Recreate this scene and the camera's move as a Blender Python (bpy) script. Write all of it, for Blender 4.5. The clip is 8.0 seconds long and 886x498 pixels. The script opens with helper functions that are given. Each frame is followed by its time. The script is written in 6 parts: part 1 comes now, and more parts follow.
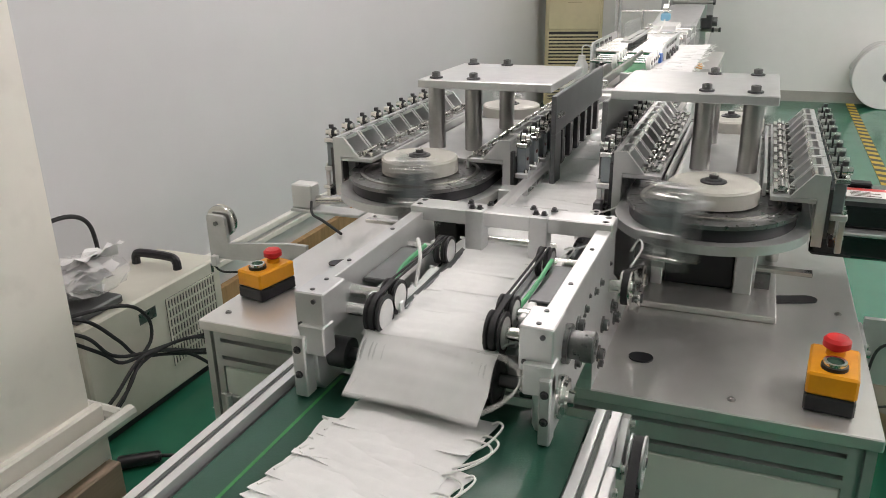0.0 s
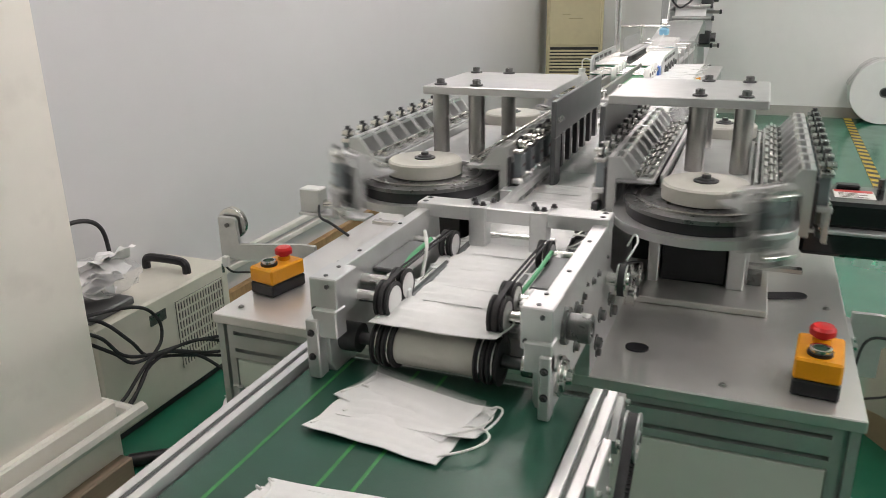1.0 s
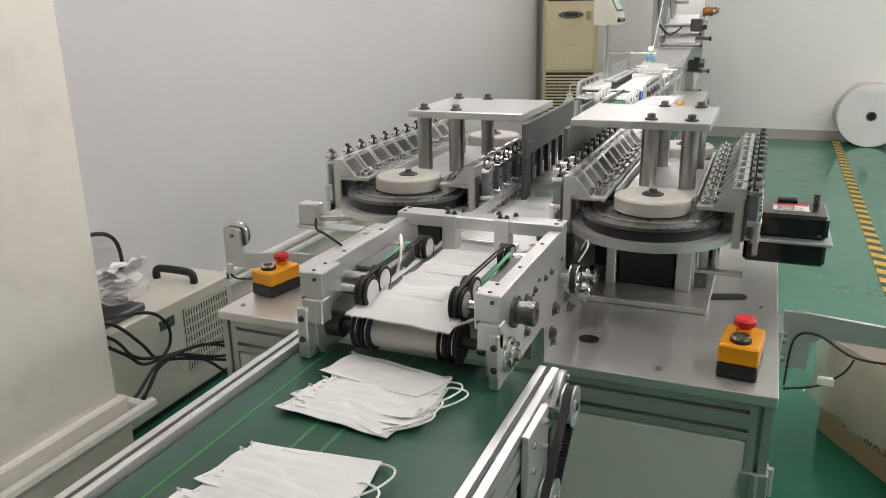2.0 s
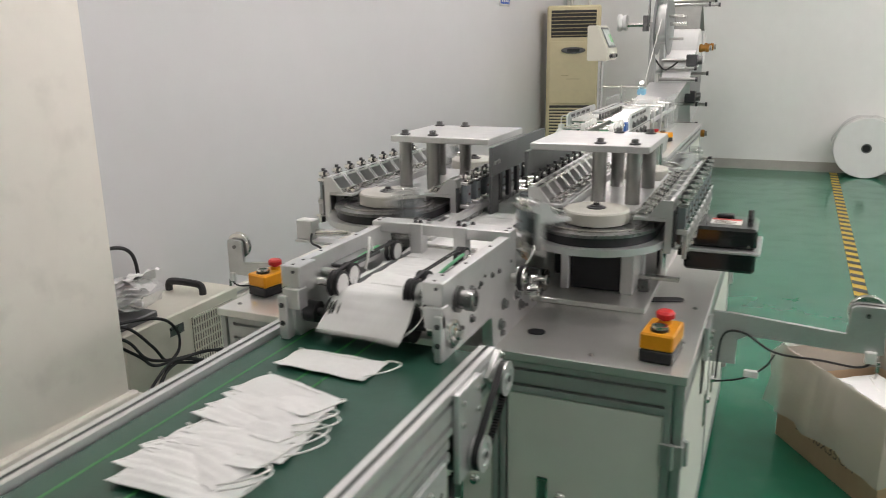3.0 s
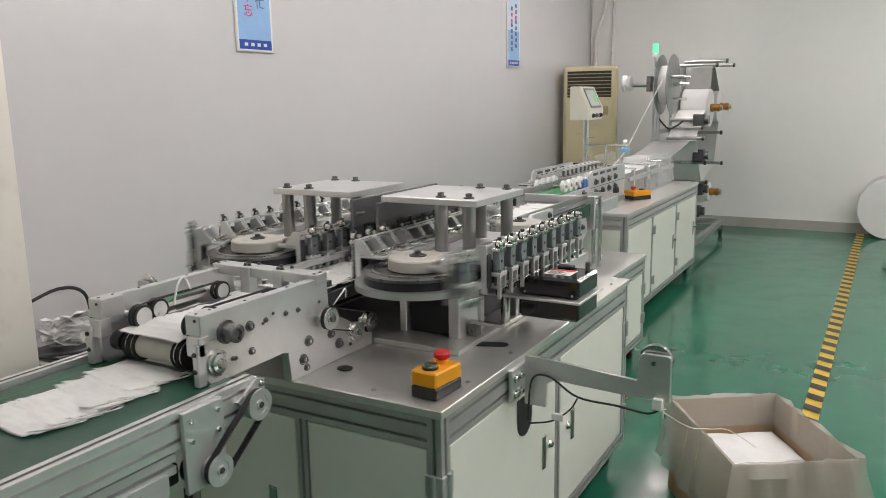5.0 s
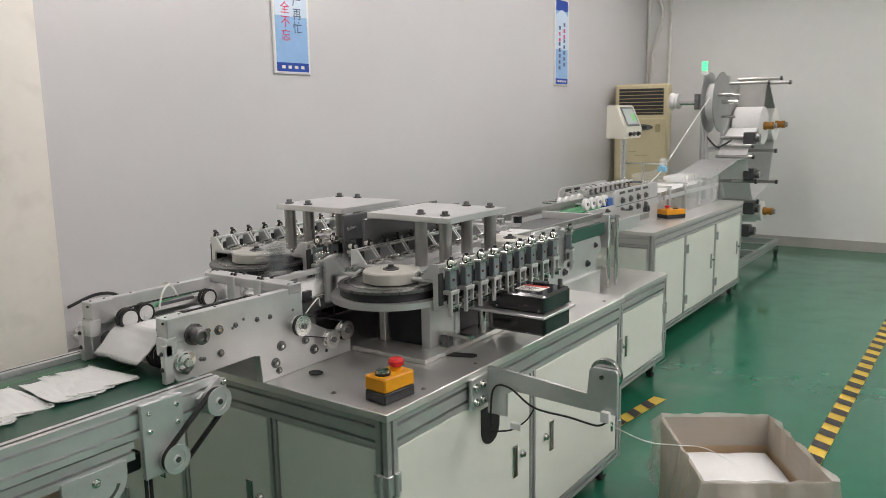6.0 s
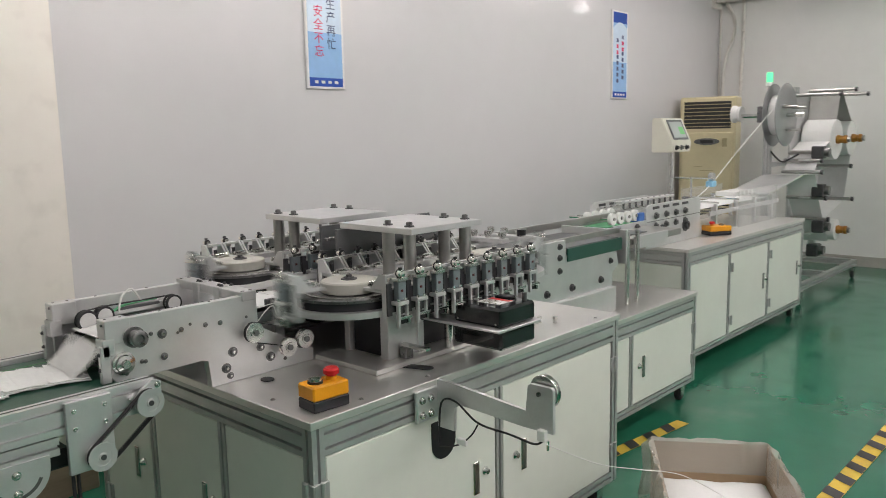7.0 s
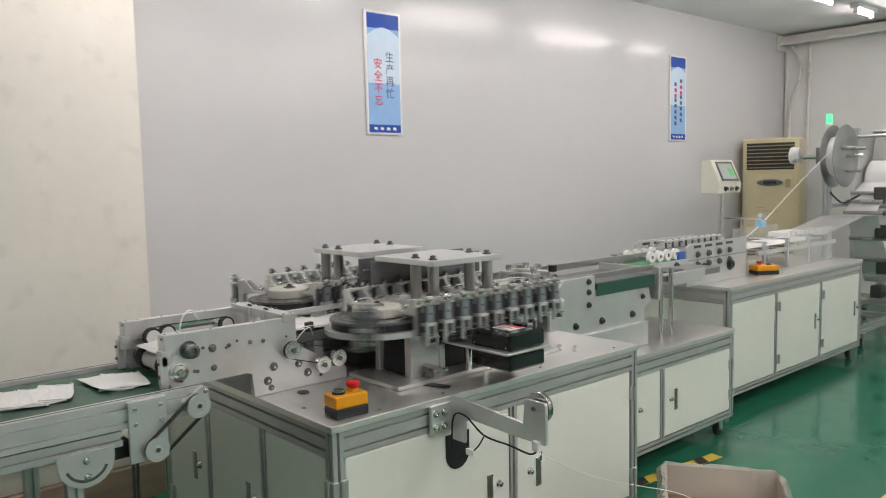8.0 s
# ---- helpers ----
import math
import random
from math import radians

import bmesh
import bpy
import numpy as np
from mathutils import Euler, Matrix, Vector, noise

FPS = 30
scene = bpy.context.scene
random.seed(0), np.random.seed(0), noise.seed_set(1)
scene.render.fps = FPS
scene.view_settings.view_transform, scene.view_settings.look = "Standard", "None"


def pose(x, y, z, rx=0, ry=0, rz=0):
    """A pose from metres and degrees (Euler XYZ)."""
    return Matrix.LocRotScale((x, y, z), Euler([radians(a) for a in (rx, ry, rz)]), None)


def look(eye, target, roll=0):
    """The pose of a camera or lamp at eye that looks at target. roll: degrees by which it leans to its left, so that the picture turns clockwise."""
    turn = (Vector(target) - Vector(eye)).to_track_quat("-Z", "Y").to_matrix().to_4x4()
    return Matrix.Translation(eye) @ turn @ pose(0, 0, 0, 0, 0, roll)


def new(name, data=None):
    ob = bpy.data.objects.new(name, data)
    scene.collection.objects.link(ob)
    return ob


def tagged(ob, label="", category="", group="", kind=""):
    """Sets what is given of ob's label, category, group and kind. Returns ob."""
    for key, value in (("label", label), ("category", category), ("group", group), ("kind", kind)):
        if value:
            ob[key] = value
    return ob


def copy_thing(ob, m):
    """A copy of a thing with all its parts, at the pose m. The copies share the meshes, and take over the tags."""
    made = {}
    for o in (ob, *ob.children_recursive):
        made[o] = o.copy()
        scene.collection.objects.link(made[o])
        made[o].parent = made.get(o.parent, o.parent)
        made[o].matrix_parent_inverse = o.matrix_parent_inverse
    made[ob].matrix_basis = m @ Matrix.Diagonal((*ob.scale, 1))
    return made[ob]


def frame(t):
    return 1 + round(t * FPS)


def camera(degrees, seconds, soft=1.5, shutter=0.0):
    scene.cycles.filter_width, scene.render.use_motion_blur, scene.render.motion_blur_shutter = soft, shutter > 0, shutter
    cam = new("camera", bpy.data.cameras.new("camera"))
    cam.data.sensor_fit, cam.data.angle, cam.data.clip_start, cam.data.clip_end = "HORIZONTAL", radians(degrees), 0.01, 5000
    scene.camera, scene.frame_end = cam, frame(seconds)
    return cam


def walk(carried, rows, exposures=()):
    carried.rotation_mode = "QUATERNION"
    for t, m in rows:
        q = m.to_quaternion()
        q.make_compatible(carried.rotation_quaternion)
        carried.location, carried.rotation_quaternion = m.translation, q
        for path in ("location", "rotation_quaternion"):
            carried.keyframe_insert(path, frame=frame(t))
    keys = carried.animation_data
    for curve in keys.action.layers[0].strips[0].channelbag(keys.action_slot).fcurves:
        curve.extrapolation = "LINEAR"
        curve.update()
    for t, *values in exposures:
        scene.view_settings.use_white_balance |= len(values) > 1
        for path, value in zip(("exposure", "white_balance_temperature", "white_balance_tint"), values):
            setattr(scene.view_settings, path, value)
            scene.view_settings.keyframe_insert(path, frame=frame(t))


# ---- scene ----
cam = camera(59.45, 8.0, soft=0.5, shutter=0.5)
PATH = [
    (0, (0.032, 0.0005, 1.4655), (-0.674, 1.7385, 0.771), -1.1),
    (0.5, (0.014, -0.0175, 1.454), (-0.697, 1.7255, 0.7795), -1.1),
    (1, (0.0545, -0.0755, 1.4505), (-0.659, 1.6745, 0.7955), -1),
    (1.5, (0.1545, -0.17, 1.4665), (-0.565, 1.5855, 0.8325), -1),
    (2.8, (0.3255, -0.4125, 1.486), (-0.443, 1.357, 0.952), -0.95),
    (3, (0.4145, -0.455, 1.4875), (-0.3665, 1.3115, 0.969), -0.95),
    (3.5, (0.6055, -0.4655, 1.4895), (-0.209, 1.2985, 1.0155), -0.9),
    (4, (0.7625, -0.3945, 1.482), (-0.094, 1.36, 1.046), -0.9),
    (4.5, (0.9185, -0.3285, 1.497), (0.0115, 1.4075, 1.0945), -0.9),
    (5, (1.119, -0.305, 1.488), (0.1445, 1.401, 1.113), -1),
    (6.5, (1.6065, -0.1155, 1.51), (0.364, 1.42, 1.1965), -1.05),
    (7, (1.767, 0.0315, 1.48), (0.428, 1.4885, 1.1915), -1.15),
    (7.5, (1.912, 0.0385, 1.478), (0.4875, 1.4205, 1.231), -1.15),
    (8, (2.1145, -0.024, 1.484), (0.6205, 1.2935, 1.3025), -1.25),
]
walk(cam, [(t, look(eye, target, roll)) for t, eye, target, roll in PATH], [(0.0, 0.22, 6750, 20), (2.5, 0.21, 6750, 20), (5.0, 0.06, 6750, 21), (8.0, 0.0, 6750, 20)])

# ---- world and light ----
world = bpy.data.worlds.new("world")
scene.world = world
world.use_nodes = True
world.node_tree.nodes["Background"].inputs[0].default_value = (0.8, 0.85, 0.9, 1)
world.node_tree.nodes["Background"].inputs[1].default_value = 0.3
# tubes at x 1.8 and 3.8 are unseen, added to light the aisle side
TUBES = [(-0.9, y, 1.0, 0.72) for y in (6.75, 4.95, 3.15, 1.35)] + [(1.8, y, 1.0, 1.05) for y in (6.75, 4.95, 3.15, 1.35)] + [(3.8, y, 1.0, 2.0) for y in (6.75, 4.95, 3.15, 1.35)] + [(1.8, -0.45, 1.0, 0.4), (1.8, 8.2, 0.5, 1.8), (-0.9, 8.1, 0.35, 0.8), (3.8, -0.45, 1.0, 2.0)]
TUBE_WATTS = 7.0
CEIL = 3.05


# ---- materials ----
def mat(name, color, rough=0.5, metal=0.0, noise_scale=0.0, vary=0.0, bump=0.0, bump_scale=0.0, spec=0.5, stretch=(1, 1, 1),
        rough_vary=0.0, emit=None, emit_strength=0.0, alpha=1.0, transmission=0.0, coat=0.0, dirt=None, dirt_scale=3.0, dirt_amount=0.0, per_piece=0.0):
    """Principled material with broad blotches, fine grain, optional dirt and relief."""
    m = bpy.data.materials.new(name)
    m.use_nodes = True
    nt = m.node_tree
    b = nt.nodes["Principled BSDF"]
    b.inputs["Base Color"].default_value = (*color, 1)
    b.inputs["Roughness"].default_value = rough
    b.inputs["Metallic"].default_value = metal
    b.inputs["Specular IOR Level"].default_value = spec
    b.inputs["Alpha"].default_value = alpha
    b.inputs["Transmission Weight"].default_value = transmission
    b.inputs["Coat Weight"].default_value = coat
    if emit:
        b.inputs["Emission Color"].default_value = (*emit, 1)
        b.inputs["Emission Strength"].default_value = emit_strength
    if not (vary or bump or rough_vary or dirt or per_piece):
        return m
    tc = nt.nodes.new("ShaderNodeTexCoord")
    mp = nt.nodes.new("ShaderNodeMapping")
    mp.inputs["Scale"].default_value = stretch
    nt.links.new(tc.outputs["Object"], mp.inputs["Vector"])

    def noise_node(scale, detail=4.0):
        n = nt.nodes.new("ShaderNodeTexNoise")
        n.inputs["Scale"].default_value = scale
        n.inputs["Detail"].default_value = detail
        nt.links.new(mp.outputs["Vector"], n.inputs["Vector"])
        return n

    last = None
    if vary:
        n1, n2 = noise_node(noise_scale), noise_node(noise_scale * 9.0)
        add = nt.nodes.new("ShaderNodeMath")
        add.operation = "MULTIPLY_ADD"
        nt.links.new(n2.outputs["Fac"], add.inputs[0])
        add.inputs[1].default_value = 0.5
        nt.links.new(n1.outputs["Fac"], add.inputs[2])
        ramp = nt.nodes.new("ShaderNodeMapRange")
        ramp.inputs["From Min"].default_value, ramp.inputs["From Max"].default_value = 0.45, 1.05
        ramp.inputs["To Min"].default_value, ramp.inputs["To Max"].default_value = 1.0 - vary, 1.0 + vary
        nt.links.new(add.outputs[0], ramp.inputs["Value"])
        mul = nt.nodes.new("ShaderNodeVectorMath")
        mul.operation = "SCALE"
        mul.inputs[0].default_value = color
        nt.links.new(ramp.outputs[0], mul.inputs["Scale"])
        last = mul.outputs[0]
    if per_piece:
        info = nt.nodes.new("ShaderNodeObjectInfo")
        r2 = nt.nodes.new("ShaderNodeMapRange")
        r2.inputs["To Min"].default_value, r2.inputs["To Max"].default_value = 1 - per_piece, 1 + per_piece
        nt.links.new(info.outputs["Random"], r2.inputs["Value"])
        mul2 = nt.nodes.new("ShaderNodeVectorMath")
        mul2.operation = "SCALE"
        mul2.inputs[0].default_value = color
        if last:
            nt.links.new(last, mul2.inputs[0])
        nt.links.new(r2.outputs[0], mul2.inputs["Scale"])
        last = mul2.outputs[0]
    if dirt:
        nd = noise_node(dirt_scale, 8.0)
        dr = nt.nodes.new("ShaderNodeMapRange")
        dr.inputs["From Min"].default_value, dr.inputs["From Max"].default_value = 0.56, 0.75
        dr.inputs["To Min"].default_value, dr.inputs["To Max"].default_value = 0.0, dirt_amount
        nt.links.new(nd.outputs["Fac"], dr.inputs["Value"])
        mix = nt.nodes.new("ShaderNodeMix")
        mix.data_type = "RGBA"
        nt.links.new(dr.outputs[0], mix.inputs["Factor"])
        mix.inputs[6].default_value = (*color, 1)
        if last:
            nt.links.new(last, mix.inputs[6])
        mix.inputs[7].default_value = (*dirt, 1)
        last = mix.outputs[2]
    if last:
        nt.links.new(last, b.inputs["Base Color"])
    if rough_vary:
        n3 = noise_node(max(noise_scale, 2.0) * 2.3)
        rr = nt.nodes.new("ShaderNodeMapRange")
        rr.inputs["From Min"].default_value, rr.inputs["From Max"].default_value = 0.3, 0.7
        rr.inputs["To Min"].default_value, rr.inputs["To Max"].default_value = max(0.02, rough - rough_vary), rough + rough_vary
        nt.links.new(n3.outputs["Fac"], rr.inputs["Value"])
        nt.links.new(rr.outputs[0], b.inputs["Roughness"])
    if bump:
        n4 = noise_node(bump_scale, 3.0)
        bp = nt.nodes.new("ShaderNodeBump")
        bp.inputs["Strength"].default_value = bump
        bp.inputs["Distance"].default_value = 0.002
        nt.links.new(n4.outputs["Fac"], bp.inputs["Height"])
        nt.links.new(bp.outputs[0], b.inputs["Normal"])
    return m


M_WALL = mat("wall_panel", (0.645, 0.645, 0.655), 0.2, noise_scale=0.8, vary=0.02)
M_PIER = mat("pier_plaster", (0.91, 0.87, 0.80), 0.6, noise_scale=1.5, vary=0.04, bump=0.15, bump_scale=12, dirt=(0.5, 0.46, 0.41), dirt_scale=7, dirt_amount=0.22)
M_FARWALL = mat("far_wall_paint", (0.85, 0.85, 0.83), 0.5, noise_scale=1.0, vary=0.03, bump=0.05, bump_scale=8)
M_CEIL = mat("ceiling_paint", (0.91, 0.91, 0.92), 0.7, noise_scale=2, vary=0.03)
M_FLOOR = mat("green_epoxy", (0.014, 0.148, 0.085), 0.15, noise_scale=0.9, vary=0.12, rough_vary=0.08, bump=0.02, bump_scale=6, dirt=(0.10, 0.22, 0.16), dirt_scale=2.0, dirt_amount=0.35)
M_BASE = mat("skirting_grey", (0.42, 0.40, 0.37), 0.5, noise_scale=6, vary=0.1)
M_PIPE = mat("pipe_white", (0.75, 0.73, 0.68), 0.4, noise_scale=8, vary=0.06, dirt=(0.4, 0.36, 0.3), dirt_scale=9, dirt_amount=0.4)
M_WOOD = mat("board_brown", (0.36, 0.22, 0.10), 0.6, noise_scale=6, vary=0.25, stretch=(1, 8, 1), bump=0.2, bump_scale=60)
M_STEEL = mat("stainless_sheet", (0.76, 0.745, 0.725), 0.32, 0.74, noise_scale=2.5, vary=0.05, rough_vary=0.04, dirt=(0.56, 0.55, 0.53), dirt_scale=1.3, dirt_amount=0.2)
M_ALU = mat("machined_aluminium", (0.70, 0.70, 0.70), 0.34, 0.72, noise_scale=14, vary=0.04, rough_vary=0.06, dirt=(0.5, 0.5, 0.5), dirt_scale=9, dirt_amount=0.25)
M_ALU_DULL = mat("dull_aluminium", (0.64, 0.645, 0.645), 0.40, 0.7, noise_scale=14, vary=0.07, rough_vary=0.05)
M_EXTR = mat("anodised_profile", (0.54, 0.55, 0.545), 0.38, 0.65, noise_scale=10, vary=0.05, rough_vary=0.05)
M_SLOT = mat("profile_groove", (0.10, 0.11, 0.105), 0.6, 0.3)
M_DARKALU = mat("dark_anodised_plate", (0.16, 0.165, 0.17), 0.4, 0.6, noise_scale=20, vary=0.1)
M_DARK = mat("dark_steel", (0.10, 0.10, 0.105), 0.38, 0.7, noise_scale=25, vary=0.2, rough_vary=0.08)
M_COLUMN = mat("ground_column", (0.44, 0.435, 0.42), 0.32, 1.0, noise_scale=40, vary=0.03)
M_GUN = mat("gun_metal", (0.20, 0.20, 0.20), 0.33, 0.85, noise_scale=30, vary=0.2, rough_vary=0.1)
M_CLAMP = mat("clamp_steel", (0.30, 0.34, 0.36), 0.34, 0.7, noise_scale=30, vary=0.12)
M_TAGRED = mat("dark_red_plastic", (0.10, 0.012, 0.012), 0.4, noise_scale=20, vary=0.1)
M_CHROME = mat("bright_steel", (0.72, 0.71, 0.69), 0.2, 1.0, noise_scale=30, vary=0.06)
M_CREAM = mat("cream_sheet_metal", (0.76, 0.79, 0.72), 0.38, noise_scale=2.5, vary=0.03, bump=0.04, bump_scale=30, rough_vary=0.05)
M_ACCREAM = mat("aged_cream_plastic", (0.66, 0.58, 0.37), 0.45, noise_scale=2.5, vary=0.06, dirt=(0.5, 0.42, 0.25), dirt_scale=4, dirt_amount=0.3)
M_ACDARK = mat("vent_dark", (0.03, 0.03, 0.03), 0.6)
M_ACPANEL = mat("vent_grille_brown", (0.42, 0.35, 0.2), 0.5)
M_HMI = mat("panel_cream", (0.74, 0.72, 0.62), 0.45, noise_scale=10, vary=0.03)
M_BLACK = mat("black_plastic", (0.014, 0.014, 0.017), 0.4, noise_scale=20, vary=0.2)
M_GLOSSBLACK = mat("gloss_black_motor", (0.012, 0.012, 0.014), 0.12, noise_scale=15, vary=0.2, coat=0.4)
M_RUBBER = mat("black_rubber", (0.02, 0.02, 0.022), 0.65, noise_scale=40, vary=0.2, bump=0.2, bump_scale=300)
M_ORANGE = mat("orange_plastic", (0.80, 0.33, 0.008), 0.36, noise_scale=20, vary=0.06, bump=0.04, bump_scale=200)
M_RED = mat("red_plastic", (0.62, 0.018, 0.02), 0.3, noise_scale=20, vary=0.05)
M_DGREEN = mat("green_button", (0.015, 0.06, 0.035), 0.6)
M_BELT = mat("green_belt", (0.012, 0.075, 0.048), 0.33, noise_scale=7, vary=0.12, bump=0.12, bump_scale=400, rough_vary=0.05)
M_BELTLINE = mat("belt_line_green", (0.03, 0.26, 0.06), 0.4, noise_scale=60, vary=0.2)
M_GUIDEGREEN = mat("guide_plate_green", (0.015, 0.085, 0.06), 0.45, noise_scale=20, vary=0.1)
M_LIME = mat("light_green_belt", (0.10, 0.42, 0.2), 0.5, noise_scale=30, vary=0.1)
M_MASK = mat("white_nonwoven", (0.84, 0.84, 0.835), 0.85, noise_scale=60, vary=0.03, bump=0.35, bump_scale=900, spec=0.2, per_piece=0.03)
M_LOOP = mat("white_elastic", (0.82, 0.82, 0.80), 0.8, spec=0.2)
M_ROLLER = mat("pale_roller", (0.52, 0.51, 0.46), 0.38, noise_scale=30, vary=0.05)
M_CARD = mat("corrugated_card", (0.36, 0.255, 0.16), 0.75, noise_scale=6, vary=0.08, bump=0.15, bump_scale=60, stretch=(1, 1, 0.3))
M_TAN = mat("tan_board", (0.34, 0.25, 0.18), 0.65, noise_scale=5, vary=0.15, stretch=(1, 0.3, 3), bump=0.1, bump_scale=50, dirt=(0.2, 0.15, 0.11), dirt_scale=6, dirt_amount=0.4)
M_INK = mat("ink_dark", (0.12, 0.085, 0.06), 0.7)
M_FILM = mat("clear_film", (0.72, 0.70, 0.65), 0.16, alpha=0.42, bump=1.0, bump_scale=18, stretch=(1, 1, 2.5), spec=0.9)
M_BAG = mat("clear_bag", (0.92, 0.92, 0.93), 0.2, alpha=0.2, bump=1.0, bump_scale=40)
M_ACRYL = mat("clear_acrylic", (0.9, 0.93, 0.93), 0.05, alpha=0.16)
M_CHILL = mat("beige_cabinet", (0.66, 0.645, 0.56), 0.45, noise_scale=3, vary=0.05, dirt=(0.45, 0.42, 0.34), dirt_scale=5, dirt_amount=0.3)
M_GRILLE = mat("grille_dark", (0.06, 0.06, 0.06), 0.6)
M_YELLOW = mat("tape_yellow", (0.62, 0.43, 0.05), 0.5, noise_scale=12, vary=0.12, dirt=(0.3, 0.25, 0.1), dirt_scale=20, dirt_amount=0.5)
M_TAPEBLACK = mat("tape_black", (0.03, 0.03, 0.03), 0.5, noise_scale=12, vary=0.2)
M_BLUEDEEP = mat("poster_deep_blue", (0.03, 0.09, 0.42), 0.18)
M_BLUE = mat("poster_sky_blue", (0.30, 0.52, 0.82), 0.15, noise_scale=3, vary=0.1)
M_PALE = mat("poster_pale", (0.62, 0.76, 0.90), 0.15, noise_scale=5, vary=0.08)
M_WHITE = mat("white_plastic", (0.8, 0.8, 0.78), 0.4)
M_TEXTRED = mat("text_red", (0.7, 0.02, 0.12), 0.3)
M_TEXTBLUE = mat("text_navy", (0.03, 0.05, 0.16), 0.3)
M_HUB = mat("pale_hub_steel", (0.70, 0.70, 0.69), 0.35, 0.5, noise_scale=25, vary=0.08)
M_SCREEN = mat("screen_glow", (0.1, 0.12, 0.1), 0.1, emit=(0.70, 0.80, 0.74), emit_strength=0.38)
M_SCREENGREEN = mat("screen_green", (0.1, 0.3, 0.1), 0.1, emit=(0.2, 0.6, 0.25), emit_strength=0.45)
M_GREENLAMP = mat("green_signal_glow", (0.1, 0.6, 0.3), 0.3, emit=(0.03, 0.85, 0.28), emit_strength=1.3)
M_TUBE = mat("tube_glow", (0.9, 0.9, 0.9), 0.4, emit=(1.0, 0.98, 0.95), emit_strength=42.0)
M_BLUEPART = mat("blue_anodised", (0.05, 0.16, 0.5), 0.35, 0.3)
M_CYAN = mat("pale_blue_plastic", (0.25, 0.55, 0.75), 0.4)
M_AMBER = mat("amber_core", (0.42, 0.19, 0.035), 0.3, 0.3, noise_scale=20, vary=0.15)
M_GREYDISC = mat("grey_reel_plate", (0.36, 0.37, 0.37), 0.38, 0.6, noise_scale=5, vary=0.08)
M_LABEL = mat("label_white", (0.8, 0.79, 0.76), 0.5)
M_PAPER = mat("roll_white", (0.80, 0.80, 0.79), 0.75, noise_scale=8, vary=0.03)


# ---- builders ----
ROOT = {}


def thing(name, x, y, z, label, category, group="", rz=0.0, kind=""):
    """An empty at the base of a thing; parts are given in world places and turned with it."""
    ob = new(name)
    ob.empty_display_size = 0.05
    ob.matrix_basis = pose(x, y, z, 0, 0, rz)
    ROOT[ob.name] = pose(x, y, z)
    return tagged(ob, label, category, group, kind)


def part(name, bm, material, parent=None, label="", smooth=True, local=False):
    me = bpy.data.meshes.new(name)
    root = parent
    while root is not None and root.parent is not None:
        root = root.parent
    if root is not None and not local:
        bm.transform(ROOT[root.name].inverted())
    bmesh.ops.recalc_face_normals(bm, faces=bm.faces)
    bm.to_mesh(me)
    bm.free()
    if smooth:
        for p in me.polygons:
            p.use_smooth = True
        me.set_sharp_from_angle(angle=radians(35))
    me.materials.append(material)
    ob = new(name, me)
    ob.parent = parent
    return tagged(ob, label) if label else ob


def structure(name, bm, material, label, category, smooth=False):
    ob = part(name, bm, material, None, "", smooth)
    return tagged(ob, label, category, "", "structure")


def BM():
    return bmesh.new()


def box(bm, x0, y0, z0, x1, y1, z1, bevel=0.0, m=None):
    v = [bm.verts.new((x, y, z)) for x in (x0, x1) for y in (y0, y1) for z in (z0, z1)]
    f = [bm.faces.new([v[i] for i in q]) for q in ((0, 1, 3, 2), (4, 6, 7, 5), (0, 4, 5, 1), (2, 3, 7, 6), (0, 2, 6, 4), (1, 5, 7, 3))]
    if m is not None:
        bmesh.ops.transform(bm, matrix=m, verts=v)
    if bevel:
        e = list({e for q in f for e in q.edges})
        bmesh.ops.bevel(bm, geom=e, offset=bevel, segments=1, affect="EDGES", profile=0.5)
    return bm


def cyl(bm, a, b, r, r2=None, n=16, bevel=0.0):
    """A closed cylinder or cone from a to b."""
    a, b = Vector(a), Vector(b)
    r2 = r if r2 is None else r2
    q = (b - a).to_track_quat("Z", "Y").to_matrix()
    ends = []
    for c, rad in ((a, r), (b, r2)):
        ends.append([bm.verts.new(c + q @ Vector((rad * math.cos(2 * math.pi * i / n), rad * math.sin(2 * math.pi * i / n), 0))) for i in range(n)])
    caps = [bm.faces.new(list(reversed(ends[0]))), bm.faces.new(ends[1])]
    for i in range(n):
        j = (i + 1) % n
        bm.faces.new((ends[0][i], ends[0][j], ends[1][j], ends[1][i]))
    if bevel:
        bmesh.ops.bevel(bm, geom=list({e for f in caps for e in f.edges}), offset=bevel, segments=2, affect="EDGES")
    return bm


def lathe(bm, a, axis, profile, n=24):
    """Profile rows (along the axis, radius) turned round the axis from a."""
    a, axis = Vector(a), Vector(axis).normalized()
    q = axis.to_track_quat("Z", "Y").to_matrix()
    rings = []
    for h, r in profile:
        rings.append([bm.verts.new(a + axis * h + q @ Vector((r * math.cos(2 * math.pi * i / n), r * math.sin(2 * math.pi * i / n), 0))) for i in range(n)])
    for p, s in zip(rings, rings[1:]):
        for i in range(n):
            j = (i + 1) % n
            bm.faces.new((p[i], p[j], s[j], s[i]))
    bm.faces.new(list(reversed(rings[0])))
    bm.faces.new(rings[-1])
    return bm


